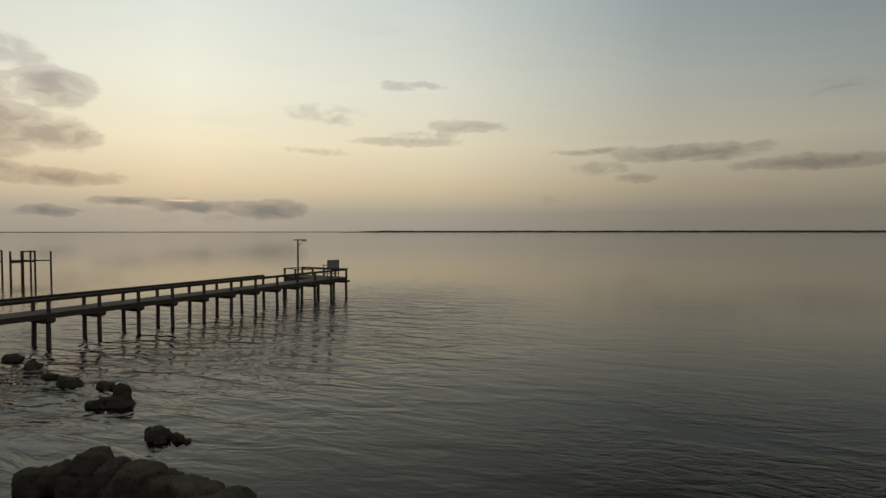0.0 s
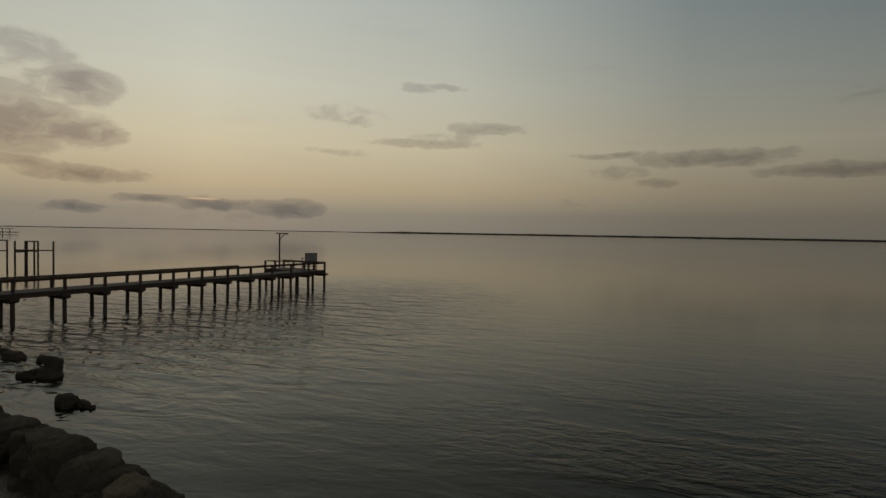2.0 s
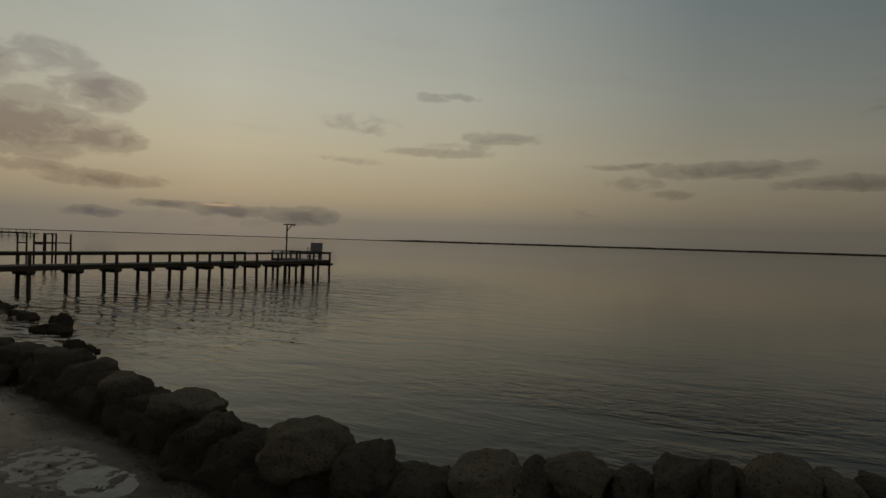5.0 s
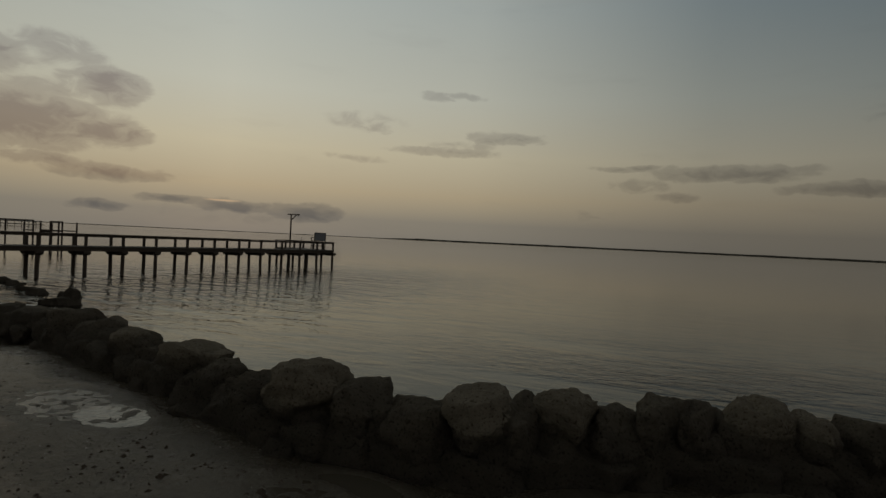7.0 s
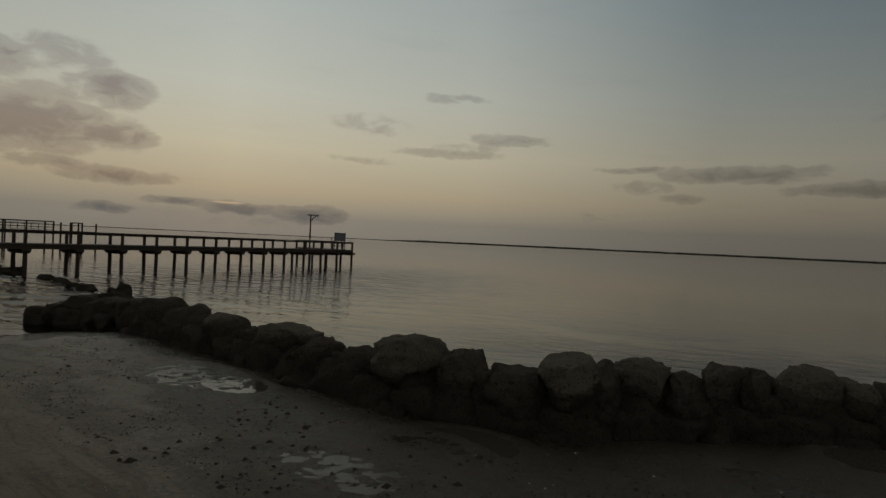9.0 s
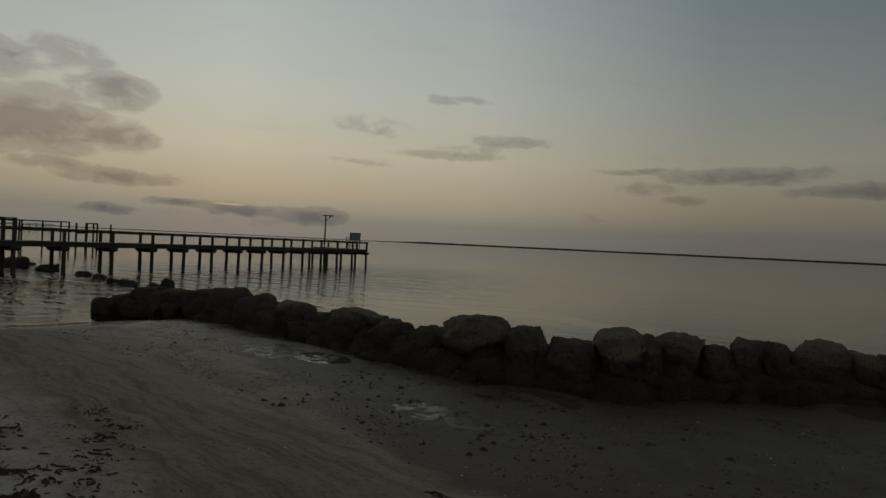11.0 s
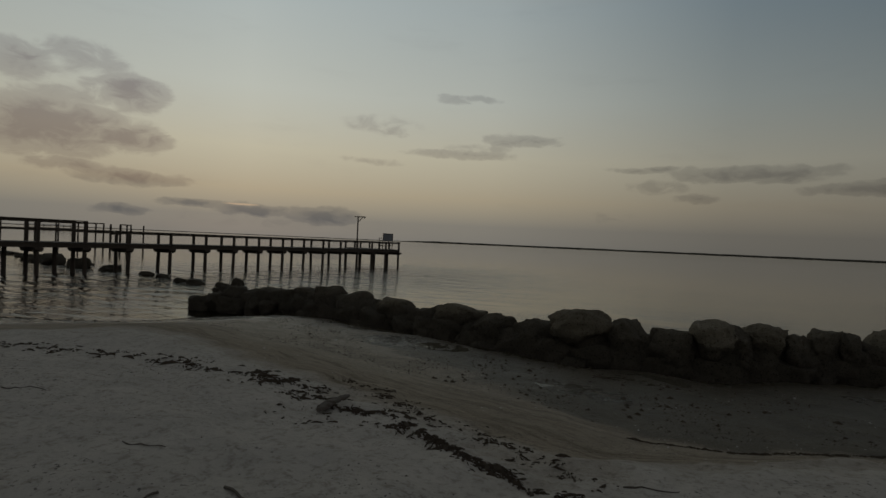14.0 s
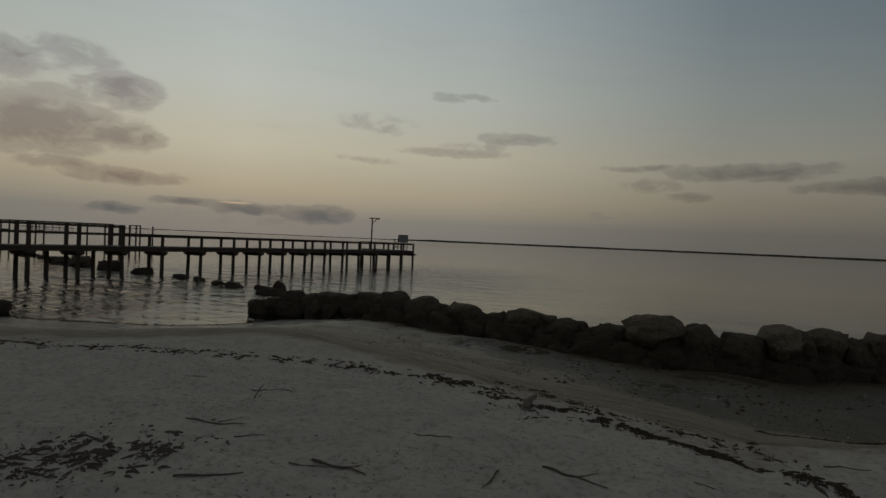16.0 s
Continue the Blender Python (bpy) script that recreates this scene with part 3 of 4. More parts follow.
# rod holders on the end rail
for x, y in ((0.02, -0.55), (-3.9, -0.2)):
    bm = bmesh.new()
    pole(bm, (x, y, RAIL + 0.03), (x, y, RAIL + 0.28), 0.018, 0.018, 8)
    part("rod_holder", bm, STEEL, pier, "thin grey rod holder")


def build_lamp_post():
    post = thing("lamp_post", "wooden post with a braced cross arm on the pier head", "post", pose(-4.75, -0.72, 0))
    bm = bmesh.new()
    pole(bm, (0, 0, -2.5), (0, 0, 4.62), 0.085, 0.062, 10, 0.006, 5, random.Random(4))
    part("pole", bm, PILE_WOOD, post)
    arm = (math.cos(0.56), math.sin(0.56))
    bm = bmesh.new()
    bar(bm, (-arm[0] * 0.32, -arm[1] * 0.32, 4.65), (arm[0] * 0.74, arm[1] * 0.74, 4.65), 0.09, 0.09)
    part("cross_arm", bm, BEAM_WOOD, post)
    bm = bmesh.new()
    bar(bm, (0, 0, 4.10), (arm[0] * 0.48, arm[1] * 0.48, 4.62), 0.06, 0.06)
    part("brace", bm, BEAM_WOOD, post)
    bm = bmesh.new()
    pole(bm, (arm[0] * 0.62, arm[1] * 0.62, 4.50), (arm[0] * 0.62, arm[1] * 0.62, 4.62), 0.07, 0.03, 10)
    part("lamp_head", bm, STEEL, post, "small grey lamp under the arm")


build_lamp_post()


def build_chair():
    chair = thing("deck_chair", "tall wooden chair with grey sling back on the pier head", "chair", pose(-0.62, -1.45, DECK, 0, 0, 62))
    w2, d2 = 0.47, 0.38
    for x in (-w2, w2):
        bm = bmesh.new()
        bar(bm, (x, -d2, 0), (x, -d2 - 0.10, 1.44), 0.05, 0.06)
        part("back_leg", bm, BEAM_WOOD, chair)
        bm = bmesh.new()
        bar(bm, (x, d2, 0), (x, d2, 0.99), 0.05, 0.06)
        part("front_leg", bm, BEAM_WOOD, chair)
        bm = bmesh.new()
        box(bm, x - 0.05, x + 0.05, -d2 - 0.05, d2 + 0.12, 0.99, 1.03, 0.005)
        part("armrest", bm, BEAM_WOOD, chair)
        bm = bmesh.new()
        bar(bm, (x, -d2, 0.34), (x, d2, 0.34), 0.035, 0.05)
        part("side_stretcher", bm, BEAM_WOOD, chair)
    for z in (0.30, 0.52):
        bm = bmesh.new()
        bar(bm, (-w2, d2, z), (w2, d2, z), 0.035, 0.06)
        part("front_stretcher", bm, BEAM_WOOD, chair)
    for k in range(5):
        bm = bmesh.new()
        y = -d2 + 0.05 + k * 0.125
        box(bm, -w2, w2, y, y + 0.10, 0.74, 0.77, 0.004)
        part("seat_slat", bm, DECK_WOOD, chair)
    bm = bmesh.new()
    bar(bm, (0, -d2 - 0.045, 0.78), (0, -d2 - 0.10, 1.40), 2 * w2, 0.02)
    part("backrest", bm, SLING, chair, "grey cloth back panel")
    for z, y in ((0.76, -d2 - 0.045), (1.42, -d2 - 0.10)):
        bm = bmesh.new()
        bar(bm, (-w2 - 0.03, y, z), (w2 + 0.03, y, z), 0.05, 0.05)
        part("back_rail", bm, BEAM_WOOD, chair)


build_chair()

# ---- boat lifts and far dock ----


def build_frame(name, label, x, y, turn, posts, beams):
    """A group of standing piles tied by beams. posts: (along, back, top); beams: (from, to, z)."""
    lift = thing(name, label, "boat lift", pose(x, y, 0, 0, 0, turn), "boat lifts beside the pier")
    for a, b, top in posts:
        bm = bmesh.new()
        pole(bm, (a, b, -2.5), (a, b, top), 0.11, 0.10, 10, 0.01, 4, random.Random(int(a * 10)))
        part("piling", bm, PILE_WOOD, lift)
    for p, q, z in beams:
        bm = bmesh.new()
        bar(bm, (*posts[p][:2], z), (*posts[q][:2], z), 0.12, 0.15)
        part("beam", bm, BEAM_WOOD, lift)


ALONG = math.degrees(math.atan2(-0.53, -0.85))
build_frame("boat_lift", "bare wooden boat lift of dark piles and beams", -45.8, 0.7, ALONG,
            [(0.0, 0, 3.0), (1.2, 1.0, 3.05), (2.35, 0.0, 3.05), (2.45, 1.4, 3.05), (3.1, 0.2, 2.98), (3.85, 1.2, 2.98), (4.7, 0.0, 2.98)],
            [(0, 6, 1.85), (1, 2, 3.0), (1, 3, 3.0), (4, 3, 2.94), (4, 5, 1.65), (5, 6, 2.94), (1, 5, 1.78)])
build_frame("boat_lift", "long bare boat lift frame with a top beam over water", -50.6, -2.3, ALONG,
            [(0.0, 0, 3.1), (0.7, 0.6, 3.1), (3.6, 0.0, 3.05), (5.9, 0.7, 3.05), (6.6, 0.2, 3.0), (9.6, 0.2, 3.0), (10.3, 0.8, 3.0), (14.5, 0.2, 3.0), (15.2, 0.8, 3.0)],
            [(0, 7, 3.06), (1, 8, 3.04), (0, 1, 1.75), (3, 4, 1.75), (5, 6, 1.75), (7, 8, 1.75), (0, 1, 3.06)])


def build_far_dock():
    dock = thing("far_dock", "distant roofed boat dock standing on piles", "dock", pose(-374, 126, 0, 0, 0, ALONG))
    bm = bmesh.new()
    box(bm, -3, 22, -2, 6, 3.1, 3.5, 0.05)
    part("roof", bm, HULL, dock, "pale flat roof")
    bm = bmesh.new()
    box(bm, -6, 24, -2, 6, 0.7, 1.2, 0.05)
    part("deck", bm, BEAM_WOOD, dock)
    for k in range(6):
        bm = bmesh.new()
        pole(bm, (-2 + k * 4.5, 0, -2), (-2 + k * 4.5, 0, 3.1), 0.2, 0.2, 8)
        part("piling", bm, PILE_WOOD, dock)


build_far_dock()

# ---- boulders ----


def boulder_mesh(seed, squash=0.0, fine=4, mat=None):
    """A worn quarried block: a blunt cube cut by random planes, then pitted."""
    r = random.Random(seed)
    bm = bmesh.new()
    bmesh.ops.create_icosphere(bm, subdivisions=fine, radius=1.0)
    cuts = [(Vector((r.gauss(0, 1), r.gauss(0, 1), r.gauss(0, 0.7))).normalized(), r.uniform(0.60, 0.9)) for _ in range(9)]
    cuts.append((Vector((r.uniform(-0.2, 0.2), r.uniform(-0.2, 0.2), 1)).normalized(), 0.72 - squash))
    shift = Vector((seed * 3.1, seed * 1.7, seed * 0.9))
    turn = Euler((r.uniform(-0.4, 0.4), r.uniform(-0.4, 0.4), r.uniform(0, 3))).to_matrix()
    power = r.uniform(2.2, 3.2)
    for v in bm.verts:
        p = turn.transposed() @ v.co
        p = p / (abs(p.x) ** power + abs(p.y) ** power + abs(p.z) ** power) ** (1 / power) * 0.88
        p = turn @ p
        for nrm, d in cuts:
            over = p.dot(nrm) - d
            if over > 0:
                p -= nrm * over * 0.95
        rough = 0.16 * noise.noise(p * 1.5 + shift) + 0.10 * noise.noise(p * 3.6 + shift) + 0.05 * noise.noise(p * 8.0 + shift)
        rough -= 0.05 * abs(noise.noise(p * 13.0 + shift)) + 0.03 * abs(noise.noise(p * 24.0 + shift))
        v.co = p * (1.0 + rough)
    return mesh_of(bm, "boulder", mat or ROCK, True)


def put_boulder(x, y, top, wide, deep, tall, seed, label, squash=0.0, group="boulders of the breakwater", fine=4, mat=None):
    me = boulder_mesh(seed, squash, fine, mat)
    zs = [v.co.z for v in me.vertices]
    xs = [v.co.x for v in me.vertices]
    yv = [v.co.y for v in me.vertices]
    sx, sy, sz = wide / (max(xs) - min(xs)), deep / (max(yv) - min(yv)), tall / (max(zs) - min(zs))
    for v in me.vertices:
        v.co = ((v.co.x - (max(xs) + min(xs)) / 2) * sx, (v.co.y - (max(yv) + min(yv)) / 2) * sy, (v.co.z - max(zs)) * sz + tall)
    ob = new("boulder", me)
    ob.matrix_basis = pose(x, y, top - tall, random.Random(seed).uniform(-5, 5), random.Random(seed + 1).uniform(-6, 6), random.Random(seed + 2).uniform(-18, 18))
    return tagged(ob, label, "boulder", group)


# x, top, width of the crest stones
CREST = [
    (15.75, 0.80, 0.85), (16.50, 0.78, 0.8), (17.48, 0.90, 1.1), (18.48, 1.0, 0.9), (19.23, 1.10, 1.2), (20.25, 1.22, 0.62), (21.22, 1.15, 1.0),
    (22.52, 1.12, 1.2), (23.52, 1.0, 0.85), (24.42, 1.15, 1.1), (25.42, 1.07, 1.0), (26.38, 1.08, 0.75), (27.36, 1.36, 1.22), (28.14, 1.28, 0.62), (28.76, 1.18, 0.78),
    (29.43, 1.37, 0.72), (29.81, 1.25, 0.4), (30.13, 1.34, 0.7), (30.63, 1.18, 0.62), (31.06, 1.27, 0.52), (31.40, 1.21, 0.42), (31.96, 1.30, 0.82), (32.51, 1.15, 0.56), (32.98, 1.14, 0.56),
]
rng = random.Random(21)
for k in range(13):
    CREST.append((33.3 + 0.6 * k, 1.10 + rng.uniform(-0.10, 0.10), rng.uniform(0.6, 0.9)))
PALE_TOPS = {27.36, 29.43, 30.13, 31.96, 24.42}
TOPS = [(x, top) for x, top, wide in CREST]
for k, (x, top, wide) in enumerate(CREST):
    flat, pale = x in (24.42, 27.36, 29.43), x in PALE_TOPS
    put_boulder(x, along(x, RIDGE) + rng.uniform(-0.05, 0.05), top, wide * 1.08, rng.uniform(0.85, 1.1), rng.uniform(0.72, 0.86), 100 + k,
                "pale worn limestone boulder on the breakwater crest" if pale else "dark pitted boulder on the breakwater crest",
                0.14 if flat else 0.0, fine=5 if 22.0 < x < 34.0 else 4, mat=PALE_ROCK if pale or k % 5 == 2 else None)
# lower stones on the sand side and the bay side
x, k = 16.0, 0
while x < 41:
    wide = rng.uniform(0.75, 1.2)
    y, foot = along(x, RIDGE), along(x, RIDGE) - 0.12
    top = min(along(x, TOPS) - 0.12, 1.08)
    put_boulder(x, y + 0.12, top - rng.uniform(0, 0.08), wide, 0.95, 0.95, 250 + k, "dark boulder in the middle of the breakwater")
    put_boulder(x + rng.uniform(-0.2, 0.2), foot - rng.uniform(0.02, 0.14), min(top, 0.94) - rng.uniform(0.04, 0.2), wide, rng.uniform(0.6, 0.8), rng.uniform(0.66, 0.8), 300 + k,
                "dark wet boulder at the foot of the breakwater")
    if k % 3 == 0:
        put_boulder(x + rng.uniform(-0.25, 0.25), foot - rng.uniform(0.3, 0.4), rng.uniform(0.5, 0.62), wide * rng.uniform(0.5, 0.7), rng.uniform(0.4, 0.5), rng.uniform(0.4, 0.5), 400 + k,
                    "dark wet boulder at the foot of the breakwater")
    put_boulder(x + rng.uniform(-0.2, 0.2), y + rng.uniform(0.34, 0.46), top - rng.uniform(0.2, 0.36), rng.uniform(0.7, 1.1), rng.uniform(0.6, 0.8), rng.uniform(1.0, 1.2), 500 + k, "dark weedy boulder on the bay side")
    put_boulder(x + rng.uniform(-0.3, 0.3), y + rng.uniform(0.7, 0.85), rng.uniform(0.0, 0.2), rng.uniform(0.5, 0.8), rng.uniform(0.5, 0.8), 0.8, 600 + k, "dark weedy boulder in shallow water")
    x += wide * 0.64 * (0.72 if 29 < x < 33 else 1.0)
    k += 1

put_boulder(15.3, -29.5, 0.60, 0.85, 0.8, 0.75, 797, "dark boulder at the end of the breakwater")
put_boulder(14.75, -29.75, 0.46, 0.85, 0.7, 0.62, 793, "dark boulder standing alone off the end of the breakwater")
# stones that stand in the bay: x, y, top, width
BAY_STONES = [
    (14.3, -26.75, 0.40, 0.8), (14.9, -26.6, 0.24, 0.5), (10.25, -26.0, 0.28, 0.65), (10.75, -25.6, 0.40, 0.95), (10.5, -25.3, 0.85, 0.6), (8.4, -24.6, 0.26, 0.75), (9.0, -24.5, 0.2, 0.55), (7.0, -25.0, 0.36, 1.1),
    (5.5, -24.9, 0.3, 0.7), (3.0, -24.3, 0.28, 1.0), (0.9, -24.0, 0.3, 1.2), (-2.6, -24.2, 0.5, 1.5), (-8.0, -23.4, 0.3, 1.6), (-6.2, -24.3, 0.85, 1.5),
    (-10.2, -24.2, 0.9, 1.9), (-14.8, -23.5, 0.6, 2.2), (-20.5, -22.4, 0.28, 1.2), (-24.0, -22.0, 0.3, 2.0),
]
for k, (x, y, top, wide) in enumerate(BAY_STONES):
    put_boulder(x, y, top * 0.72, wide * 1.05, wide * rng.uniform(0.6, 0.8), top * 0.72 + 0.35, 800 + k, "black weed-covered stone standing in the bay", 0.1, "stones standing in the bay", 5 if x > 2 else 4)
    for j in range(2 if wide > 0.7 else 1):
        put_boulder(x + wide * rng.uniform(-0.62, 0.62), y + wide * rng.uniform(-0.3, 0.3), top * rng.uniform(0.25, 0.55), wide * rng.uniform(0.4, 0.6), wide * rng.uniform(0.35, 0.5), top * 0.5 + 0.35, 850 + 3 * k + j,
                    "small black weedy stone beside a larger one in the bay", 0.05, "stones standing in the bay")


# ---- beach litter ----


def ribbon(bm, x, y, length, wide, heading, rng, lift=0.0):
    """A bent strand of dried weed lying on the sand."""
    pts, a = [], heading
    for k in range(4):
        pts.append((x, y, ground_height(x, y) + lift + (0.001 if k in (0, 3) else 0.006)))
        a += rng.uniform(-0.6, 0.6)
        x += math.cos(a) * length / 3
        y += math.sin(a) * length / 3
    rows = []
    for k, (px, py, pz) in enumerate(pts):
        wv = wide * (0.3, 1.0, 0.9, 0.2)[k]
        nx, ny = -math.sin(heading) * wv, math.cos(heading) * wv
        rows.append((bm.verts.new((px - nx, py - ny, pz - 0.008)), bm.verts.new((px, py, pz + wv * 0.7)), bm.verts.new((px + nx, py + ny, pz - 0.008))))
    for p, q in zip(rows, rows[1:]):
        bm.faces.new((p[0], q[0], q[1], p[1]))
        bm.faces.new((p[1], q[1], q[2], p[2]))


def strewn(name, label, lines, count, spread, size, seed, mat, clump=0.5):
    rng = random.Random(seed)
    bm = bmesh.new()
    runs = [(p, q, math.dist(p, q)) for line in lines for p, q in zip(line, line[1:])]
    whole = sum(r[2] for r in runs)
    made = tries = 0
    while made < count and tries < count * 12:
        tries += 1
        f = rng.uniform(0, whole)
        for p, q, d in runs:
            if f <= d:
                break
            f -= d
        t = f / d
        off = rng.gauss(0, spread)
        x = p[0] + (q[0] - p[0]) * t + rng.gauss(0, spread * 0.5)
        y = p[1] + (q[1] - p[1]) * t + off
        if noise.noise((x * 5.5, y * 5.5, seed)) + 0.5 * noise.noise((x * 15, y * 15, seed)) < clump - 0.45 - 0.25 * math.exp(-(off / spread) ** 2):
            continue
        way = math.atan2(q[1] - p[1], q[0] - p[0]) + rng.gauss(0, 0.8)
        length = size * rng.lognormvariate(0, 0.55)
        ribbon(bm, x, y, length, length * rng.uniform(0.05, 0.17) + 0.001, way, rng)
        made += 1
    return tagged(new(name, mesh_of(bm, name, mat)), label, "seaweed", kind="stuff")


WRACK_UPPER = [(19.5, -38.9), (21.5, -38.5), (22.6, -37.85), (23.6, -37.3), (24.7, -36.8), (25.3, -36.8), (26.0, -36.65), (26.8, -36.5)]
WRACK_MIDDLE = [(26.0, -36.5), (26.55, -36.62), (27.1, -36.75), (27.45, -37.0), (27.6, -36.6), (28.0, -36.72)]
WRACK_LOWER = [(28.0, -36.8), (28.4, -36.93), (28.84, -37.12), (29.14, -37.24), (29.45, -37.33), (29.7, -37.46), (30.1, -37.7)]
WRACK_EDGE = [(26.3, -35.6), (27.4, -36.05), (28.15, -36.4), (28.65, -36.6), (29.1, -36.8), (29.6, -37.0)]
WATERLINE = [(9.0, -36.6), (11.5, -35.45), (13.0, -34.65), (14.4, -33.85), (15.4, -33.05), (16.05, -32.1), (16.35, -31.0)]
TIDE_LINE = [(29.2, -34.75), (29.7, -34.7), (30.2, -34.45), (30.8, -34.0), (31.6, -33.3)]
strewn("seaweed_wrack", "dark dried seaweed strewn in a line on the sand", [WRACK_UPPER], 800, 0.13, 0.042, 31, WEED, 0.62)
strewn("seaweed_wrack", "loose dark clumps of dried seaweed on pale sand", [WRACK_MIDDLE], 520, 0.17, 0.042, 36, WEED, 0.64)
strewn("seaweed_wrack", "thick dark band of dried seaweed on pale sand", [WRACK_LOWER], 1000, 0.05, 0.032, 32, WEED, 0.52)
strewn("seaweed_wrack", "thin scatter of dark seaweed at the edge of wet sand", [WRACK_EDGE], 420, 0.13, 0.028, 33, WEED, 0.68)
strewn("seaweed_wrack", "small dark bits of weed along the waterline", [WATERLINE], 500, 0.12, 0.07, 34, WEED, 0.45)
strewn("seaweed_wrack", "thin dark line of weed left by the tide on wet sand", [TIDE_LINE], 420, 0.022, 0.03, 37, WEED, 0.3)
strewn("plant_litter", "tangled dry stalks and weed heaped on pale sand", [[(25.2, -40.3), (25.7, -40.0), (26.0, -39.75)], [(25.4, -40.4), (25.9, -40.1)]], 700, 0.26, 0.034, 35, DRIFT, 0.5)


def build_specks(name, label, x0, x1, y0, y1, count, size, seed, mat, low, high):
    """Shell and weed crumbs pressed into the sand."""
    rng = random.Random(seed)
    verts, faces = [], []
    while len(verts) < count * 6:
        x, y = rng.uniform(x0, x1), rng.uniform(y0, y1)
        z = ground_height(x, y)
        if not low < z < high or noise.noise((x * 1.3, y * 1.3, seed)) + 0.5 * noise.noise((x * 5, y * 5, seed)) < rng.uniform(-0.25, 0.35):
            continue
        r = size * rng.lognormvariate(0, 0.5)
        a = rng.uniform(0, 6.3)
        c, s = math.cos(a) * r, math.sin(a) * r
        e = rng.uniform(0.4, 0.9)
        k = len(verts)
        verts += [(x + c, y + s, z), (x - s * e, y + c * e, z), (x - c, y - s, z), (x + s * e, y - c * e, z), (x, y, z + r * 0.6), (x, y, z - r * 0.5)]
        for i in range(4):
            faces += [(k + i, k + (i + 1) % 4, k + 4), (k + (i + 1) % 4, k + i, k + 5)]
    me = bpy.data.meshes.new(name)
    me.from_pydata(verts, [], faces)
    me.materials.append(mat)
    return tagged(new(name, me), label, "debris", kind="stuff")


build_specks("weed_clumps", "small dark clumps of weed and mussel on the wet flat", 25.5, 30.5, -34.4, -31.2, 130, 0.026, 44, WEED, 0.42, 0.60)
SHELL = plain_material("bleached_shell", (0.35, 0.33, 0.30, 1), (0.6, 0.58, 0.54, 1), 60, 0.8)
build_specks("weed_crumbs", "dark crumbs of weed and mussel on the wet flat", 20, 33, -34.6, -30.0, 5000, 0.009, 41, WEED, 0.40, 0.60)
build_specks("weed_crumbs", "sparse dark crumbs of weed on dry sand", 19, 31, -41.2, -36.0, 900, 0.0045, 42, WEED, 0.92, 2.0)
build_specks("shell_crumbs", "pale broken shell scattered over the wet flat", 20, 33, -35.6, -30.0, 900, 0.006, 43, SHELL, 0.34, 1.0)


def build_stick(a, b, r, seed, label, fork=False, rise=0.0):
    """A weathered stick, bent and knotted, lying on the sand."""
    rng = random.Random(seed)
    stick = thing("stick", label, "stick", pose(a[0], a[1], ground_height(*a)), "sticks on the sand")
    d = Vector((b[0] - a[0], b[1] - a[1], 0))
    side = Vector((-d.y, d.x, 0)).normalized()
    bm = bmesh.new()
    rings, n = [], 9
    base = ground_height(*a)
    for k in range(n + 1):
        f = k / n
        c = d * f + side * (d.length * (0.05 * math.sin(f * 3.0 + seed) + rng.uniform(-0.012, 0.012)))
        c.z = ground_height(a[0] + c.x, a[1] + c.y) - base + r * 0.75 + rise * f
        rad = r * (1.0 - 0.6 * f) * rng.uniform(0.85, 1.15) if 0 < k < n else r * (0.8 if k == 0 else 0.3)
        up2 = Vector((0, 0, 1))
        rings.append([bm.verts.new(c + side * rad * math.cos(t) + up2 * rad * math.sin(t)) for t in (2 * math.pi * i / 7 for i in range(7))])
    for lo, hi in zip(rings, rings[1:]):
        for i in range(7):
            bm.faces.new((lo[i], hi[i], hi[(i + 1) % 7], lo[(i + 1) % 7]))
    bm.faces.new(rings[0])
    bm.faces.new(rings[-1][::-1])
    part("stem", bm, DRIFT, stick, "", True)
    if fork:
        bm = bmesh.new()
        mid = d * 0.55
        mid.z = ground_height(a[0] + mid.x, a[1] + mid.y) - base + r * 0.8
        tip = d * 0.8 + side * d.length * 0.22
        tip.z = mid.z + 0.015
        pole(bm, mid, tip, r * 0.5, r * 0.25, 6, 0.003, 3, rng)
        part("fork", bm, DRIFT, stick, "", True)


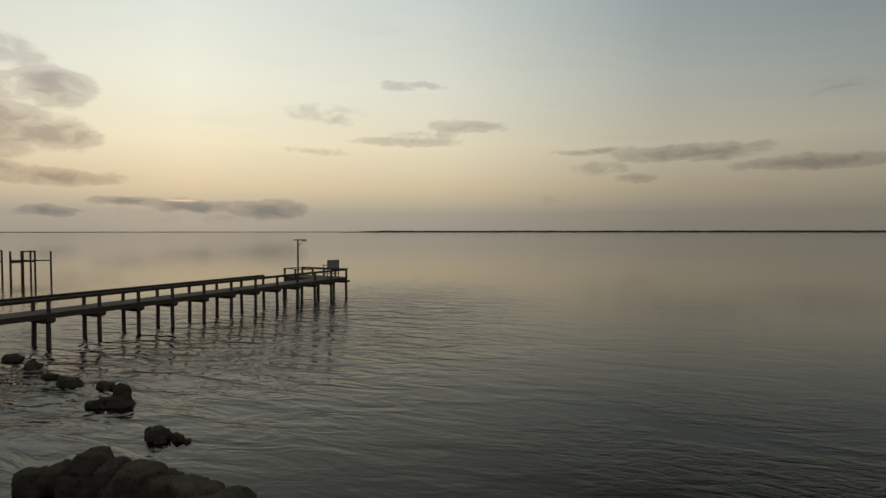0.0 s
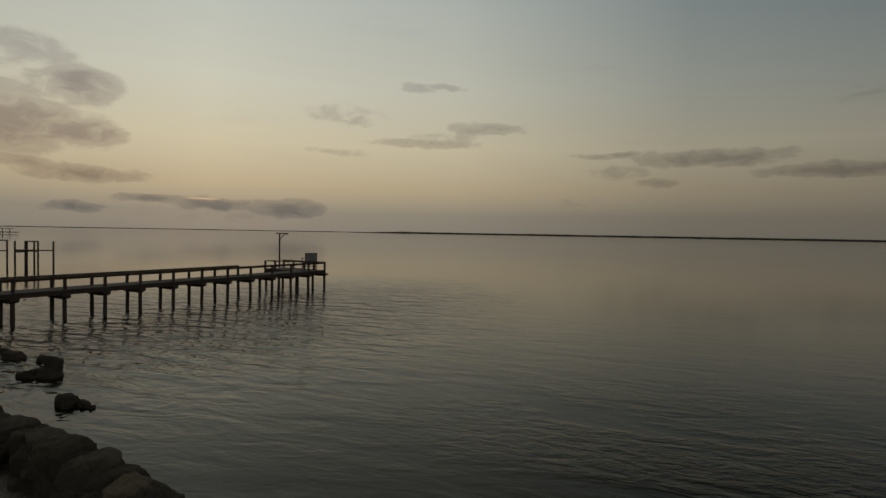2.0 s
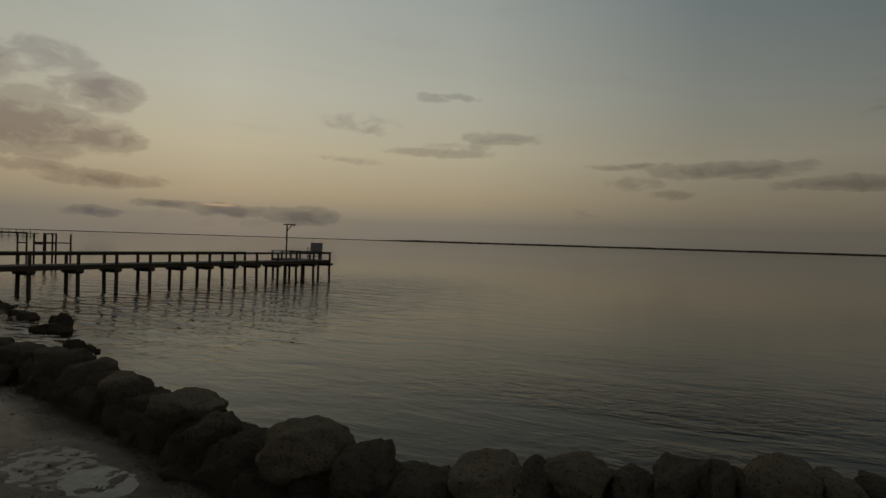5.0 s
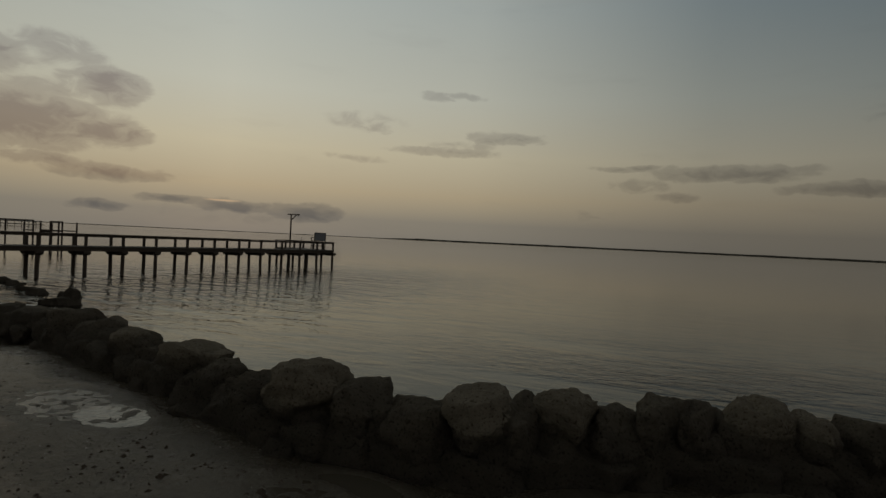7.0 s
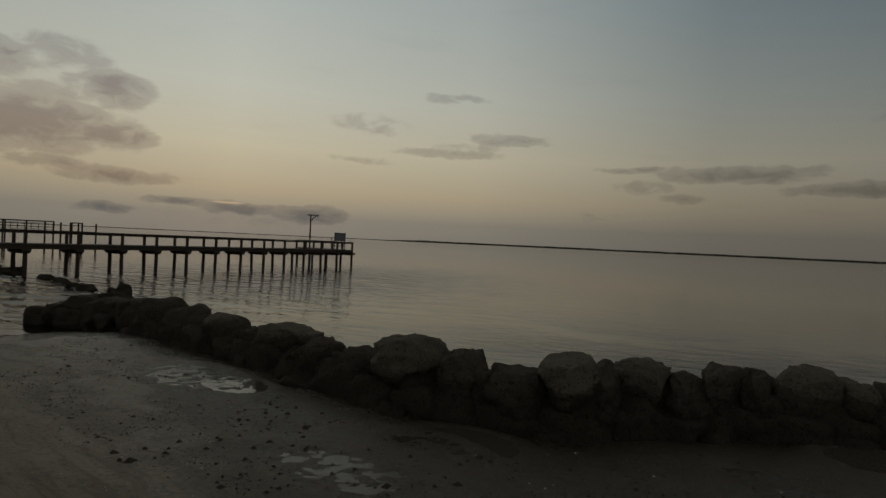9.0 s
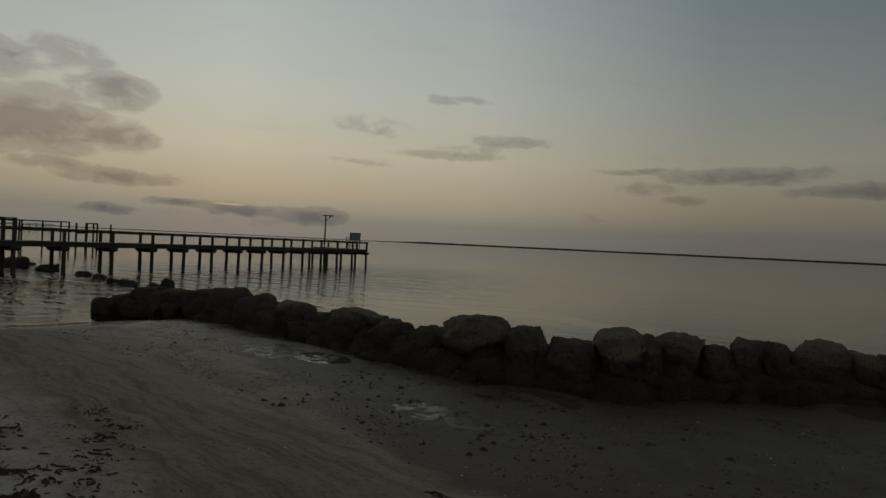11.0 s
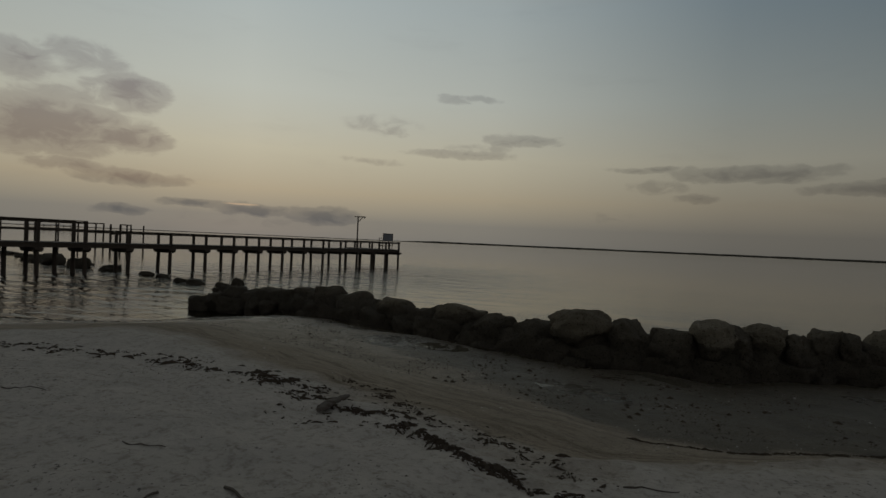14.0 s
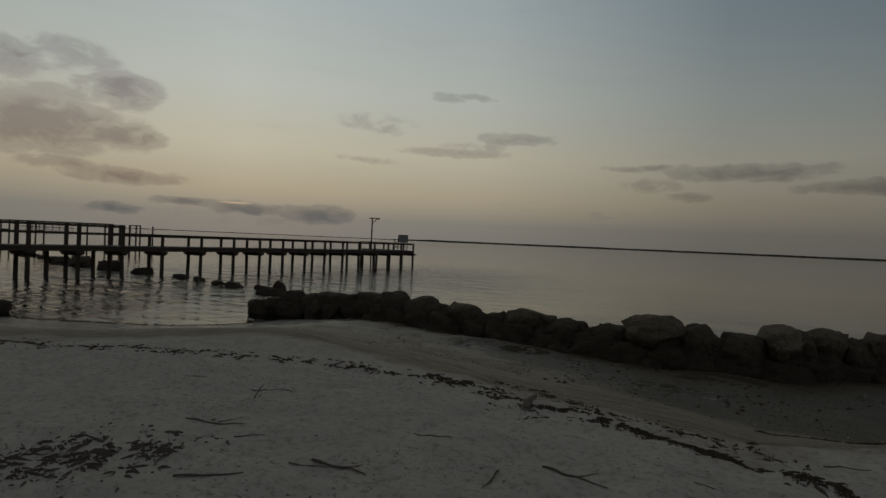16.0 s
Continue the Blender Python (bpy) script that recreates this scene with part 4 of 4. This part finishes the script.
GREY_STICK, DARK_STICK = "grey weathered stick lying on pale sand", "dark thin stick lying on pale sand"
build_stick((26.84, -39.22), (27.25, -39.17), 0.011, 6, "dark forked stick lying on pale sand", True)
build_stick((26.35, -39.88), (26.65, -39.60), 0.0085, 2, GREY_STICK)
build_stick((25.43, -39.21), (25.94, -39.05), 0.0085, 3, GREY_STICK, True)
build_stick((27.03, -38.33), (27.33, -38.25), 0.006, 4, DARK_STICK)
build_stick((28.10, -38.40), (28.54, -38.40), 0.010, 8, DARK_STICK, True)
build_stick((27.90, -38.60), (27.90, -38.88), 0.007, 5, GREY_STICK)
build_stick((24.13, -38.41), (24.40, -38.33), 0.006, 12, DARK_STICK)
build_stick((25.68, -40.38), (25.89, -40.31), 0.009, 13, DARK_STICK)
build_stick((25.93, -39.66), (26.15, -39.86), 0.008, 14, GREY_STICK)
build_stick((28.96, -37.92), (29.09, -37.96), 0.006, 15, DARK_STICK)
build_stick((26.75, -39.34), (26.97, -39.21), 0.005, 16, GREY_STICK)
build_stick((26.08, -39.25), (26.20, -39.07), 0.005, 1, GREY_STICK)
build_stick((25.10, -38.31), (25.52, -38.20), 0.006, 11, DARK_STICK)
build_stick((29.70, -36.91), (29.99, -36.86), 0.006, 17, DARK_STICK)
build_stick((25.43, -38.56), (25.48, -38.50), 0.012, 10, "short twig standing up out of pale sand", True, 0.12)


def build_driftwood():
    log = thing("driftwood", "short grey driftwood chunk on pale sand beside seaweed", "driftwood", pose(27.38, -36.86, ground_height(27.38, -36.86) + 0.03, 0, 0, 100))
    rng = random.Random(77)
    bm = bmesh.new()
    rings = []
    for k in range(15):
        f = k / 14
        r = 0.036 * (0.9 + 0.25 * math.sin(f * 5)) * (0.72 if k in (0, 14) else 1.0)
        c = Vector((f * 0.42 - 0.21, 0.02 * math.sin(f * 3.2), 0.012 * f))
        rings.append([bm.verts.new(c + Vector((0, math.cos(t), math.sin(t) * 0.72)) * r * rng.uniform(0.8, 1.16)) for t in (2 * math.pi * i / 11 for i in range(11))])
    for lo, hi in zip(rings, rings[1:]):
        for i in range(11):
            bm.faces.new((lo[i], lo[(i + 1) % 11], hi[(i + 1) % 11], hi[i]))
    bm.faces.new(rings[0][::-1])
    bm.faces.new(rings[-1])
    part("chunk", bm, DRIFT, log)


build_driftwood()
put_boulder(10.2, -35.3, 0.42, 0.62, 0.5, 0.5, 951, "dark jagged stone at the waterline on the beach", 0.0, "stones at the waterline")
build_stick((11.3, -34.9), (14.0, -33.55), 0.0204, 21, "long dark branch washed up along the waterline")
